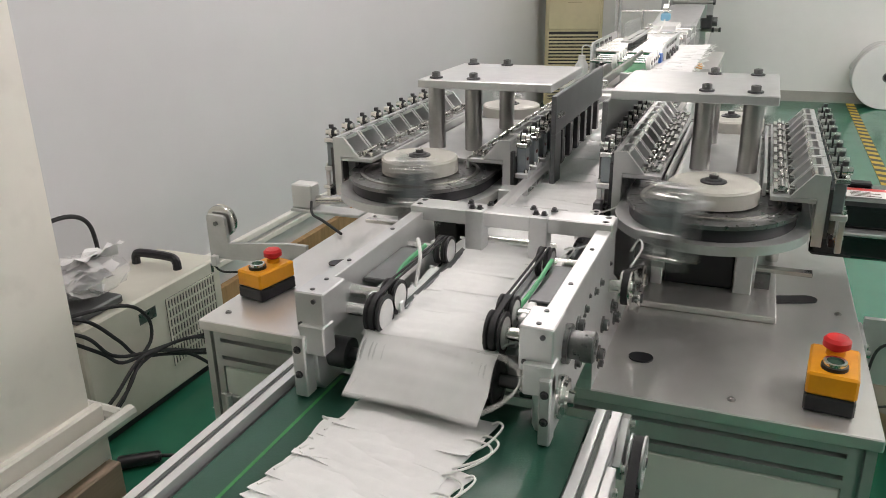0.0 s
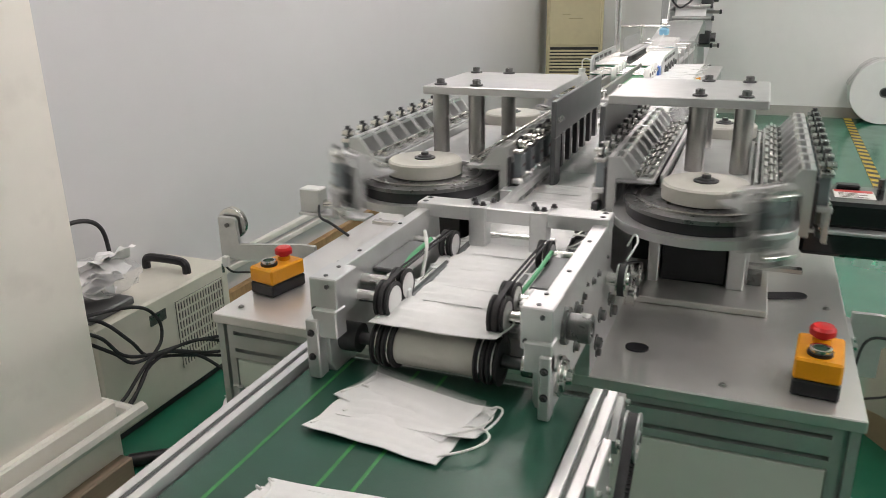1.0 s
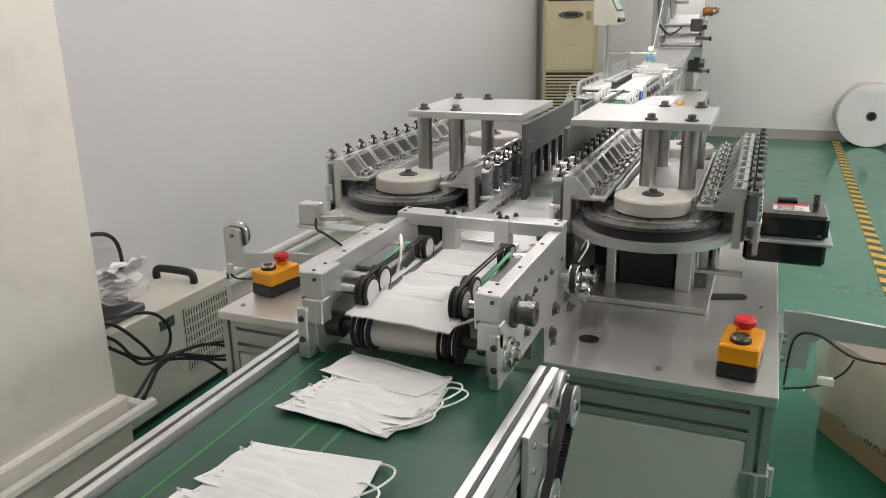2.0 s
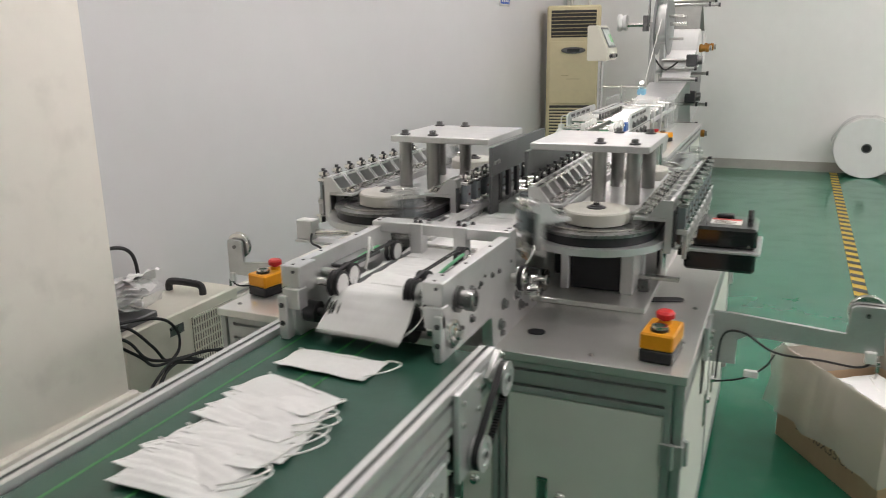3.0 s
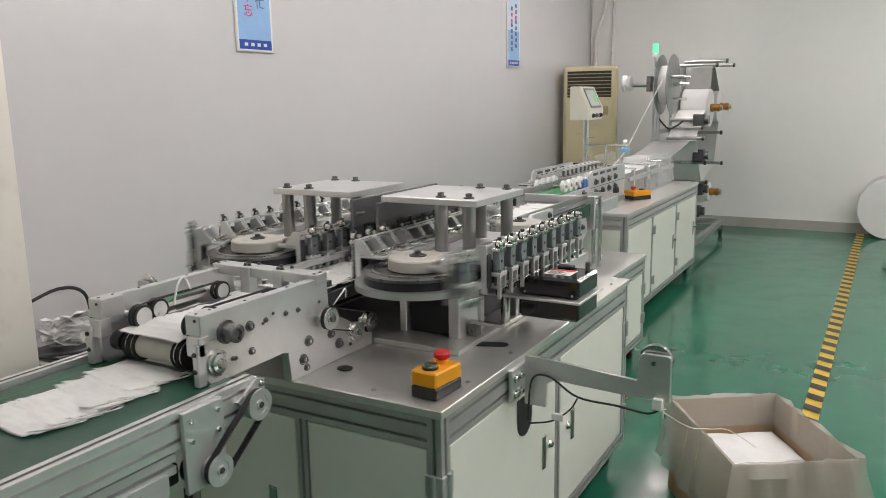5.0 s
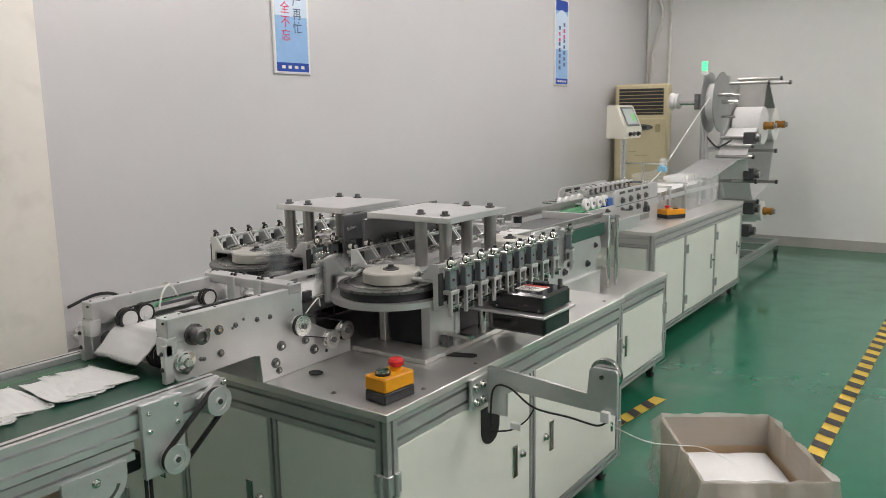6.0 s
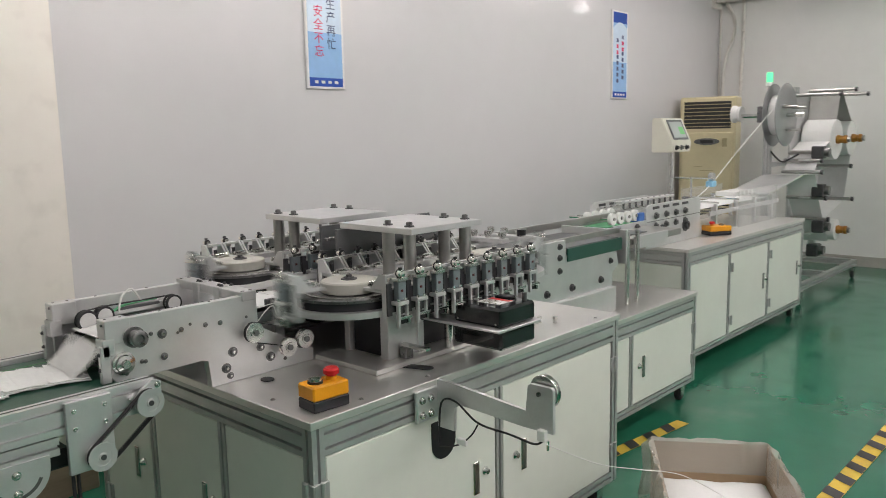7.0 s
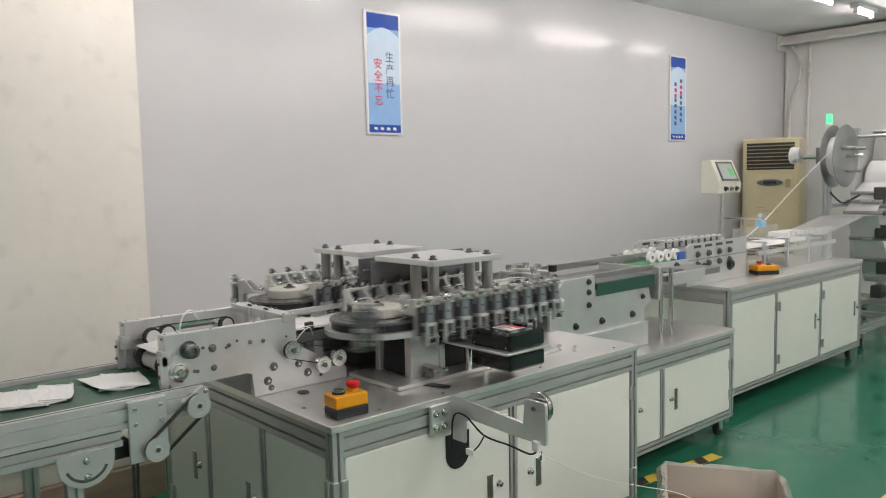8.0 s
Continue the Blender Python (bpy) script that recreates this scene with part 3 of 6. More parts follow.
    for i in range(12):
        a0, a1 = math.pi * (1.12 + i * 0.063), math.pi * (1.12 + (i + 1) * 0.063)
        prism(sl, [(0.60 + r * math.cos(a), 0.735 + r * math.sin(a)) for a, r in ((a0, 0.052), (a1, 0.052), (a1, 0.060), (a0, 0.060))], "x", px + 0.005, px + 0.0056)
    part("curved_slot", sl, M_SLOT, qd, "dark curved slot")
    for y, z in ((0.60, 0.735), (0.60, 0.69)):
        b = BM()
        bolt(b, (px + 0.005, y, z), (1, 0, 0), 0.007, 0.007)
        part("screw", b, M_CHROME, qd)
    return t


conveyor()


# ---- exit unit with side plates, pulleys and roller ----
def pulley(parent, x0, x1, y, z, r, material=None, name="pulley", hub=M_WHITE):
    """A grooved wheel between x0 and x1."""
    w = x1 - x0
    p = part(name, lathe(BM(), (x0, y, z), (1, 0, 0), [(0, r * 0.5), (0, r), (w * 0.15, r), (w * 0.25, r * 0.88), (w * 0.75, r * 0.88), (w * 0.85, r), (w, r), (w, r * 0.75), (w * 0.93, r * 0.72), (w * 0.93, r * 0.3), (w * 1.05, r * 0.28)], 28), material or M_RUBBER, parent)
    part("rim_ring", ring(BM(), (x0 + w * 0.5 - 0.0008, y, z), (1, 0, 0), r * 0.86, r * 0.915, 0.0016, 28), M_CHROME, p, "bright groove ring")
    return p


def exit_unit():
    t = thing("exit_unit", -0.36, 1.15, T1[4], "aluminium exit unit with side plates, belts and pulleys on the worktop", "conveyor unit")
    XR0, XR1, XL0, XL1 = -0.198, -0.172, -0.545, -0.522
    # aisle-side plate with the cut-away foot
    o = [(0.868, 0.885), (0.885, 0.862), (1.13, 0.868), (1.15, 0.862), (1.155, 0.80), (1.155, 0.781), (1.52, 0.781), (1.52, 0.82), (1.38, 0.895), (1.318, 0.93), (1.318, 1.028), (0.875, 1.028), (0.875, 1.0), (0.868, 0.99)]
    bm = prism(BM(), o, "x", XR0, XR1)
    bmesh.ops.bevel(bm, geom=bm.edges[:], offset=0.0015, segments=1, affect="EDGES")
    pr = part("side_plate", bm, M_ALU, t, "thick machined side plate")
    o2 = [(0.868, 0.885), (0.885, 0.862), (1.13, 0.868), (1.155, 0.781), (1.50, 0.781), (1.50, 0.86), (1.33, 0.90), (1.318, 1.028), (0.875, 1.028), (0.868, 1.0)]
    bm = prism(BM(), o2, "x", XL0, XL1)
    bmesh.ops.bevel(bm, geom=bm.edges[:], offset=0.0015, segments=1, affect="EDGES")
    pl = part("side_plate", bm, M_ALU, t, "thick machined side plate")
    # end blocks
    for x0, x1, side in ((XR0 - 0.018, XR1 + 0.002, 1), (XL0 - 0.004, XL1 + 0.02, -1)):
        part("end_block", box(BM(), x0, 0.862, 0.966, x1, 0.93, 1.030, 0.002), M_ALU, t)
        part("end_block", box(BM(), x0 + 0.008, 0.853, 0.936, x1 + 0.002, 0.885, 0.982, 0.002), M_ALU, t)
        part("end_bracket", box(BM(), (XR1 - 0.012) if side > 0 else XL0 - 0.006, 0.846, 0.868, (XR1 + 0.004) if side > 0 else XL0 + 0.016, 0.872, 0.966, 0.002), M_ALU, t, "upright end bracket")
        xb = XR1 - 0.004 if side > 0 else XL0 + 0.004
        for z in (0.945, 0.905):
            b = BM()
            bolt(b, (xb, 0.846, z), (0, -1, 0), 0.004, 0.004)
            part("screw", b, M_DARK, t)
        for dx, dz in ((0.006, 0.012), (0.03, 0.05)):
            part("end_screw", cyl(BM(), (x0 + dx + 0.002, 0.8625, 0.968 + dz), (x0 + dx + 0.002, 0.859, 0.968 + dz), 0.0035, n=10), M_DARK, t)
        for yy in (0.875, 0.915):
            part("top_screw", cyl(BM(), ((x0 + x1) / 2, yy, 1.0295), ((x0 + x1) / 2, yy, 1.0315), 0.0035, n=10), M_DARK, t)
    for x, y in ((XR0 + 0.013, 1.02), (XR0 + 0.013, 1.17), (XL0 + 0.0115, 1.0), (XL0 + 0.0115, 1.16)):
        part("top_screw", cyl(BM(), (x, y, 1.027), (x, y, 1.0295), 0.0038, n=10), M_DARK, t)
    # cross bar with clamps
    cb = box(BM(), XL0 - 0.002, 1.268, 1.012, XR1 + 0.002, 1.318, 1.040, 0.002)
    c = part("cross_bar", cb, M_ALU, t, "bright cross bar")
    for x in (-0.42, -0.30):
        part("clamp_block", box(BM(), x - 0.017, 1.262, 0.955, x + 0.017, 1.296, 1.0425, 0.002), M_ALU_DULL, c)
        for dx in (-0.012, 0.012):
            for dy in (1.278, 1.305):
                b = BM()
                bolt(b, (x + dx * (1.6 if dy > 1.3 else 0.6), dy, 1.0425), (0, 0, 1), 0.0045, 0.005)
                part("screw", b, M_DARK, c)
    for x in (XL0 + 0.012, XR1 - 0.012):
        for y in (1.28, 1.306):
            b = BM()
            bolt(b, (x, y, 1.040), (0, 0, 1), 0.004, 0.001)
            part("screw", b, M_DARK, c)
    # guide plates along the strip
    for x, n in ((-0.462, 0), (-0.263, 1)):
        part("guide_plate", box(BM(), x - 0.013, 0.965, 0.940, x + 0.013, 1.29, 0.946, 0.001), M_ALU, t)
        part("guide_bar", box(BM(), x + (0.016 if n == 0 else -0.028), 0.99, 0.955, x + (0.028 if n == 0 else -0.016), 1.28, 0.967, 0.002), M_DARKALU, t)
    part("bed_plate", box(BM(), -0.47, 0.97, 0.925, -0.25, 1.32, 0.935, 0.001), M_ALU, t)
    part("round_bar", cyl(BM(), (-0.44, 1.325, 0.968), (-0.28, 1.325, 0.968), 0.007), M_CHROME, t)
    # upper round belts on pulleys, both sides
    for xs, inner in ((-0.452, 1), (-0.268, -1)):
        for y, z, r in ((0.935, 0.978, 0.030), (0.985, 0.985, 0.027), (1.20, 0.985, 0.026)):
            p = pulley(t, xs - 0.012, xs + 0.012, y, z, r)
            part("hub", lathe(BM(), (xs - 0.0145, y, z), (1, 0, 0), [(0, r * 0.55), (0.002, r * 0.78), (0.027, r * 0.78), (0.029, r * 0.3)], 20), M_ALU if y > 1.0 else M_HUB, p, "pale hub")
        outer = XL1 if inner > 0 else XR0
        for y, z in ((0.935, 0.978), (0.985, 0.985), (1.20, 0.985)):
            a, b = sorted((xs, outer))
            part("axle", cyl(BM(), (a, y, z), (b, y, z), 0.010, n=14), M_CHROME, t)
        for dx in (-0.0052, 0.0022):
            flat_belt(t, xs + dx, xs + dx + 0.003, (0.985, 0.985, 0.024), (1.20, 0.985, 0.023), "narrow black drive belt")
        flat_belt(t, xs - 0.004, xs + 0.004, (0.935, 0.978, 0.0268), (0.985, 0.985, 0.0243), "short black drive belt")
        part("belt_arm", box(BM(), xs + inner * -0.028 - 0.006, 0.96, 0.972, xs + inner * -0.028 + 0.006, 1.23, 0.992, 0.002), M_ALU, t)
        part("support_block", box(BM(), min(outer, xs - inner * 0.02), 1.02, 0.985, max(outer, xs - inner * 0.02), 1.17, 0.994, 0.002), M_DARKALU, t)
        part("green_belt", tube(BM(), [(xs - inner * 0.01, 1.01, 0.985), (xs - inner * 0.02, 1.06, 1.0), (xs - inner * 0.02, 1.16, 1.005)], 0.004, 6), M_LIME, t, "green round belt")
    # front roller and lower pulleys
    part("roller", cyl(BM(), (-0.424, 0.915, 0.914), (-0.292, 0.915, 0.914), 0.030, n=32, bevel=0.002), M_ROLLER, t, "pale cream roller")
    for x in (-0.452, -0.432, -0.284, -0.264):
        p = pulley(t, x - 0.008, x + 0.008, 0.915, 0.914, 0.038)
    part("axle", cyl(BM(), (XL1, 0.915, 0.914), (XR0, 0.915, 0.914), 0.010), M_DARK, t)
    part("bearing", cyl(BM(), (XL1, 0.915, 0.914), (XL1 + 0.03, 0.915, 0.914), 0.024, n=20), M_DARK, t)
    part("bearing", cyl(BM(), (XR0 - 0.026, 0.915, 0.914), (XR0, 0.915, 0.914), 0.018, n=20), M_CHROME, t)
    # outer fittings of the aisle-side plate
    hub = lathe(BM(), (XR1, 0.937, 0.976), (1, 0, 0), [(0, 0.028), (0.008, 0.028), (0.008, 0.020), (0.024, 0.020), (0.024, 0.022), (0.040, 0.022), (0.042, 0.019), (0.042, 0.011), (0.036, 0.009)], 28)
    part("bearing_hub", hub, M_GUN, pr, "knurled bearing hub")
    lo = lathe(BM(), (XR1, 0.904, 0.912), (1, 0, 0), [(0, 0.030), (0.008, 0.030), (0.009, 0.024), (0.014, 0.022), (0.016, 0.012), (0.024, 0.010)], 28)
    part("bearing_hub", lo, M_CHROME, pr, "round bearing flange")
    for y, z, r in ((1.016, 0.968, 0.009), (1.018, 0.905, 0.007), (1.228, 0.871, 0.010), (1.204, 0.827, 0.010), (1.216, 0.802, 0.007), (1.323, 0.865, 0.009), (1.357, 0.828, 0.010), (0.985, 0.974, 0.004), (1.072, 0.968, 0.005),
                    (1.146, 0.967, 0.005), (1.193, 0.964, 0.005), (1.41, 0.81, 0.004), (0.912, 0.93, 0.004), (0.912, 0.882, 0.004), (0.955, 0.905, 0.004), (0.965, 0.903, 0.004), (1.10, 0.978, 0.003), (1.062, 0.962, 0.003), (1.28, 0.965, 0.003)):
        b = BM()
        bolt(b, (XR1, y, z), (1, 0, 0), r, r * 0.9)
        sc = part("screw", b, M_GUN, pr)
        if r > 0.0065:
            part("socket", lathe(BM(), (XR1 + r * 0.9, y, z), (1, 0, 0), [(0, r * 0.62), (0.0012, r * 0.58), (0.0012, r * 0.2)], 10), M_CHROME, sc)
            part("washer", ring(BM(), (XR1, y, z), (1, 0, 0), r * 1.02, r * 1.35, 0.0016, 20), M_DARK, sc)
    # three-pulley belt drive at the back of that plate
    for y, z, r in ((1.283, 0.922, 0.027), (1.402, 0.853, 0.025), (1.465, 0.866, 0.026)):
        p = part("drive_pulley", lathe(BM(), (XR1, y, z), (1, 0, 0), [(0, 0.012), (0.02, 0.012), (0.02, r + 0.003), (0.023, r + 0.003), (0.023, r), (0.036, r), (0.036, r + 0.003), (0.039, r + 0.003), (0.039, r * 0.6), (0.042, r * 0.55), (0.042, 0.006)], 28), M_CHROME, t, "bright toothed pulley")
        part("pulley_bore", cyl(BM(), (XR1 + 0.042, y, z), (XR1 + 0.0455, y, z), 0.009, n=12), M_GUN, p)
    flat_belt(t, XR1 + 0.024, XR1 + 0.035, (1.283, 0.922, 0.0275), (1.465, 0.866, 0.0265), "black drive belt")
    # loose sensor leads
    part("sensor_lead", tube(BM(), [(-0.43, 1.02, 0.99), (-0.425, 1.03, 1.035), (-0.445, 1.07, 1.05), (-0.455, 1.10, 1.01)], 0.003, 6), M_WHITE, t, "pale sensor lead")
    part("sensor_lead", tube(BM(), [(-0.14, 1.30, 0.955), (-0.125, 1.32, 0.985), (-0.135, 1.35, 0.99), (-0.15, 1.37, 0.96)], 0.002, 6), M_WHITE, t, "pale sensor lead")
    part("sensor", box(BM(), -0.455, 0.975, 0.955, -0.435, 0.99, 0.98, 0.002), M_ALU, t)
    return t


exit_unit()


# ---- long strip bed between the two turrets ----
def strip_bed():
    t = thing("strip_bed", -0.36, 2.2, T1[4], "long aluminium guide bed carrying the strip of face masks", "conveyor unit")
    part("bed", box(BM(), -0.455, 1.33, 0.93, -0.265, 3.9, 0.94, 0.002), M_DARKALU, t)
    part("side_rail", box(BM(), -0.436, 1.33, 0.985, -0.418, 2.95, 1.004, 0.002), M_ALU, t, "pale guide rail")
    part("edge_rail", box(BM(), -0.258, 1.33, 0.915, -0.246, 3.3, 0.95, 0.002), M_DARKALU, t)
    for i in range(9):
        y = 1.42 + i * 0.16
        part("rail_block", box(BM(), -0.47, y - 0.022, 0.9405, -0.4365, y + 0.022, 0.998, 0.002), M_ALU_DULL, t)
        part("right_block", box(BM(), -0.262, y - 0.015, 0.9505, -0.246, y + 0.015, 0.985, 0.002), M_DARK, t)
    for y in (1.5, 2.1, 2.6):
        part("support", box(BM(), -0.40, y - 0.02, T1[4] + 0.001, -0.32, y + 0.02, 0.93, 0.002), M_ALU_DULL, t)
    return t


strip_bed()


# ---- ear-loop turrets with their circling grippers ----
SLOTS, SPACE, CHAIN_R, STEP = 10, 0.079, 0.172, 0.2319
BEAT = 0.2331
RUN = SPACE * (SLOTS - 1)
COUNT = 2 * SLOTS


def ease(u, a, b):
    u = min(1.0, max(0.0, (u - a) / (b - a)))
    return u * u * (3 - 2 * u)


def lap_place(i, t):
    """Place and heading of gripper i at t seconds. Rows shift one slot a beat; at each end one gripper swings round the wheel."""
    beat = (t + 0.094) / BEAT
    n, u = int(beat), beat - int(beat)
    slot = (i + n) % COUNT
    if slot == SLOTS - 1:
        a = math.pi * (0.15 * ease(u, 0, 1) + 0.85 * u)
        return CHAIN_R * math.cos(a), RUN + CHAIN_R * math.sin(a), a
    if slot == COUNT - 1:
        a = math.pi + math.pi * (0.15 * ease(u, 0, 1) + 0.85 * u)
        return CHAIN_R * math.cos(a), CHAIN_R * math.sin(a), a
    s = SPACE * ease(u, 0.45, 0.95)
    if slot < SLOTS:
        return CHAIN_R, slot * SPACE + s, 0.0
    return -CHAIN_R, RUN - (slot - SLOTS) * SPACE - s, math.pi


def gripper(parent):
    """One gripper carriage: x outwards, y along the run."""
    bm = box(BM(), -0.068, -0.036, 0.0, 0.0118, 0.036, 0.010, 0.0015)
    g = part("gripper", bm, M_ALU_DULL, parent, "aluminium ear-loop gripper carriage", local=True)
    # outer bracket: sloped cheeks, a sloped window frame and a top strip
    br = box(BM(), 0.020, -0.0298, 0.046, 0.030, 0.0298, 0.0545, 0.0008)
    for y in (-0.037, 0.030):
        prism(br, [(-0.034, 0.0105), (0.0122, 0.0105), (0.0122, -0.082), (0.030, -0.082), (0.030, 0.055), (0.003, 0.055)], "y", y, y + 0.007)
    part("bracket", br, M_ALU, g, "sloped aluminium bracket with an open window", local=True)
    for a, b in ((0.0, 0.16), (0.88, 1.0)):
        fr = BM()
        p = [(-0.034 + 0.037 * u, 0.0105 + 0.0445 * u) for u in (a, b)]
        prism(fr, [p[0], p[1], (p[1][0] + 0.006, p[1][1]), (p[0][0] + 0.006, p[0][1])], "y", -0.0298, 0.0298)
        part("window_strip", fr, M_CHROME, g, "bright sloped window strip", local=True)
    bk = BM()
    for y0, y1 in ((-0.037, -0.020), (0.020, 0.037)):
        box(bk, 0.0305, y0, -0.064, 0.037, y1, 0.030)
    box(bk, 0.0305, -0.020, -0.055, 0.037, 0.020, 0.010)
    part("back_plate", bk, M_DARK, g, "dark back plate", local=True)
    # hanging clamp: slide body, flange, fork and foot
    part("clamp_body", box(BM(), 0.0385, -0.016, -0.020, 0.060, 0.016, 0.036, 0.002), M_CLAMP, g, "blue-grey steel clamp body", local=True)
    part("clamp_cap", box(BM(), 0.0385, -0.020, 0.0365, 0.064, 0.020, 0.047, 0.0015), M_CHROME, g, "bright clamp cap", local=True)
    part("clamp_step", box(BM(), 0.0385, -0.026, -0.032, 0.068, 0.019, -0.0205, 0.0015), M_ALU, g, "bright clamp step", local=True)
    rv = BM()
    for y in (-0.018, 0.011):
        cyl(rv, (0.061, y, -0.020), (0.061, y, -0.0125), 0.005, n=8)
    part("rivet", rv, M_CHROME, g, local=True)
    part("red_tag", box(BM(), 0.0602, -0.007, 0.006, 0.062, 0.002, 0.013, 0.0005), M_TAGRED, g, "small dark red tag", local=True)
    part("slide_bar", box(BM(), 0.040, -0.010, -0.062, 0.051, 0.008, -0.0325, 0.001), M_GUN, g, "dark slide bar", local=True)
    fg = box(BM(), 0.055, -0.023, -0.096, 0.066, -0.014, -0.0325, 0.001)
    box(fg, 0.055, 0.012, -0.074, 0.066, 0.018, -0.0325, 0.001)
    part("finger", fg, M_ALU, g, "bright forked clamp fingers", local=True)
    ft = box(BM(), 0.050, -0.0135, -0.073, 0.068, 0.030, -0.065, 0.001)
    box(ft, 0.050, 0.0225, -0.092, 0.060, 0.030, -0.0735, 0.001)
    part("foot_bar", ft, M_CHROME, g, "bright cross foot", local=True)
    part("finger_pad", box(BM(), 0.044, -0.008, -0.090, 0.0545, 0.0215, -0.0740, 0.001), M_BLACK, g, "black finger pad", local=True)
    # roller pin and knob over the bracket
    part("roller_pin", lathe(BM(), (0.036, 0, 0.058), (1, 0, 0), [(0, 0.004), (0, 0.007), (0.010, 0.0075), (0.012, 0.0115), (0.020, 0.0115), (0.022, 0.008), (0.030, 0.008), (0.031, 0.004)], 12), M_CHROME, g, "bright roller pin", local=True)
    part("pin_collar", cyl(BM(), (0.0445, 0, 0.058), (0.0475, 0, 0.058), 0.0125, n=12), M_BLACK, g, local=True)
    part("pin_head", cyl(BM(), (0.053, 0, 0.068), (0.053, 0, 0.076), 0.006, n=8), M_DARK, g, local=True)
    # latch work on the carriage
    cl = box(BM(), -0.064, -0.022, 0.0105, -0.055, 0.022, 0.021, 0.001)
    box(cl, -0.044, -0.020, 0.0105, -0.038, 0.020, 0.024, 0.001)
    box(cl, -0.055, -0.012, 0.013, -0.044, -0.006, 0.019)
    box(cl, -0.055, 0.006, 0.013, -0.044, 0.012, 0.019)
    part("latch", cl, M_CHROME, g, "small bright latch", local=True)
    part("latch_bar", cyl(BM(), (-0.050, -0.026, 0.0245), (-0.050, 0.026, 0.0245), 0.0035, n=8), M_CHROME, g, local=True)
    part("latch_slot", box(BM(), -0.0545, -0.005, 0.0102, -0.0445, 0.005, 0.0125), M_BLACK, g, local=True)
    part("latch_screw", cyl(BM(), (-0.030, -0.012, 0.0105), (-0.030, -0.012, 0.020), 0.005, n=8), M_GUN, g, local=True)
    part("latch_screw", cyl(BM(), (-0.030, 0.012, 0.0105), (-0.030, 0.012, 0.020), 0.005, n=8), M_CHROME, g, local=True)
    return g


CARR_Z = 1.035
GRIPPERS = []


def turret(cx, cy, side, label):
    """side +1: grippers run counter-clockwise from above; -1: clockwise."""
    t = thing("earloop_turret", cx, cy, T1[4] + 0.001, label, "machine turret", "ear-loop turrets")
    z0 = T1[4] + 0.001
    part("base_plate", box(BM(), cx - 0.145, cy - 0.03, z0, cx + 0.145, cy + RUN + 0.08, z0 + 0.015, 0.002), M_STEEL, t, "brushed base plate")
    for a, b in ((-0.112, -0.088), (0.058, 0.094)):
        a, b = sorted((a * side, b * side))
        for y in (cy + 0.068, cy + RUN - 0.12):
            part("pillar", box(BM(), cx + a, y, z0 + 0.015, cx + b, y + 0.13, 0.9655, 0.002), M_ALU, t, "square support pillar")
    part("under_box", box(BM(), cx - 0.086, cy + 0.085, z0 + 0.0155, cx + 0.056, cy + RUN - 0.0, 0.9655, 0.004), M_BLACK, t, "black underframe")
    # no such part is known; black box added to darken the inner side
    a, b = sorted((cx - side * 0.168, cx - side * 0.0885))
    part("under_cover", box(BM(), a, cy + 0.205, z0 + 0.0155, b, cy + RUN - 0.0, 0.93, 0.003), M_BLACK, t, "black box added to darken the inner side under the track")
    part("drive_post", cyl(BM(), (cx + side * 0.135, cy + 0.30, z0 + 0.0155), (cx + side * 0.135, cy + 0.30, 0.9655), 0.014, n=16), M_CHROME, t, "bright steel drive post")
    part("link_bar", box(BM(), min(cx + side * 0.10, cx + side * 0.21), cy + 0.115, z0 + 0.052, max(cx + side * 0.10, cx + side * 0.21), cy + 0.135, z0 + 0.062, 0.001), M_CHROME, t, "bright link bar")
    part("link_block", box(BM(), min(cx + side * 0.10, cx + side * 0.13), cy + 0.11, z0 + 0.0155, max(cx + side * 0.10, cx + side * 0.13), cy + 0.14, z0 + 0.051, 0.001), M_GUN, t)
    ov = []
    for r in (0.184,):
        ov = [(cx + r * math.cos(a), cy + RUN + r * math.sin(a)) for a in [i * math.pi / 20 for i in range(21)]] + [(cx + r * math.cos(a), cy + r * math.sin(a)) for a in [math.pi + i * math.pi / 20 for i in range(21)]]
    bm = prism(BM(), ov, "z", 0.966, 0.984)
    part("track_plate", bm, M_ALU, t, "oval aluminium track plate")
    ov2 = [(cx + (x - cx) * 0.86, (cy + RUN / 2) + (y - cy - RUN / 2) * 0.96) for x, y in ov]
    part("track_rail", prism(BM(), ov2, "z", 0.984, 1.008), M_BLACK, t, "dark cam track")
    ov3 = [(cx + (x - cx) * 0.89, (cy + RUN / 2) + (y - cy - RUN / 2) * 0.97) for x, y in ov]
    part("track_lip", prism(BM(), ov3, "z", 1.008, 1.016), M_GUN, t, "dark steel track lip")
    part("bright_ring", ring(BM(), (cx, cy, 1.0162), (0, 0, 1), 0.128, 0.137, 0.004, 48), M_CHROME, t, "bright guide ring")
    part("bright_ring", ring(BM(), (cx, cy + RUN, 1.0162), (0, 0, 1), 0.128, 0.137, 0.004, 48), M_CHROME, t, "bright guide ring")
    for y in (cy, cy + RUN):
        d = part("wheel", lathe(BM(), (cx, y, 1.016), (0, 0, 1), [(0, 0.078), (0.003, 0.087), (0.032, 0.087), (0.036, 0.083), (0.036, 0.05), (0.0365, 0.049), (0.0365, 0.004)], 40), M_ROLLER, t, "pale turning wheel")
        b = lathe(BM(), (cx, y, 1.0526), (0, 0, 1), [(0, 0.025), (0.003, 0.025), (0.004, 0.017), (0.007, 0.016), (0.008, 0.009), (0.014, 0.009), (0.015, 0.004)], 20)
        part("wheel_bolt", b, M_DARK, d, "dark bolt on a washer")
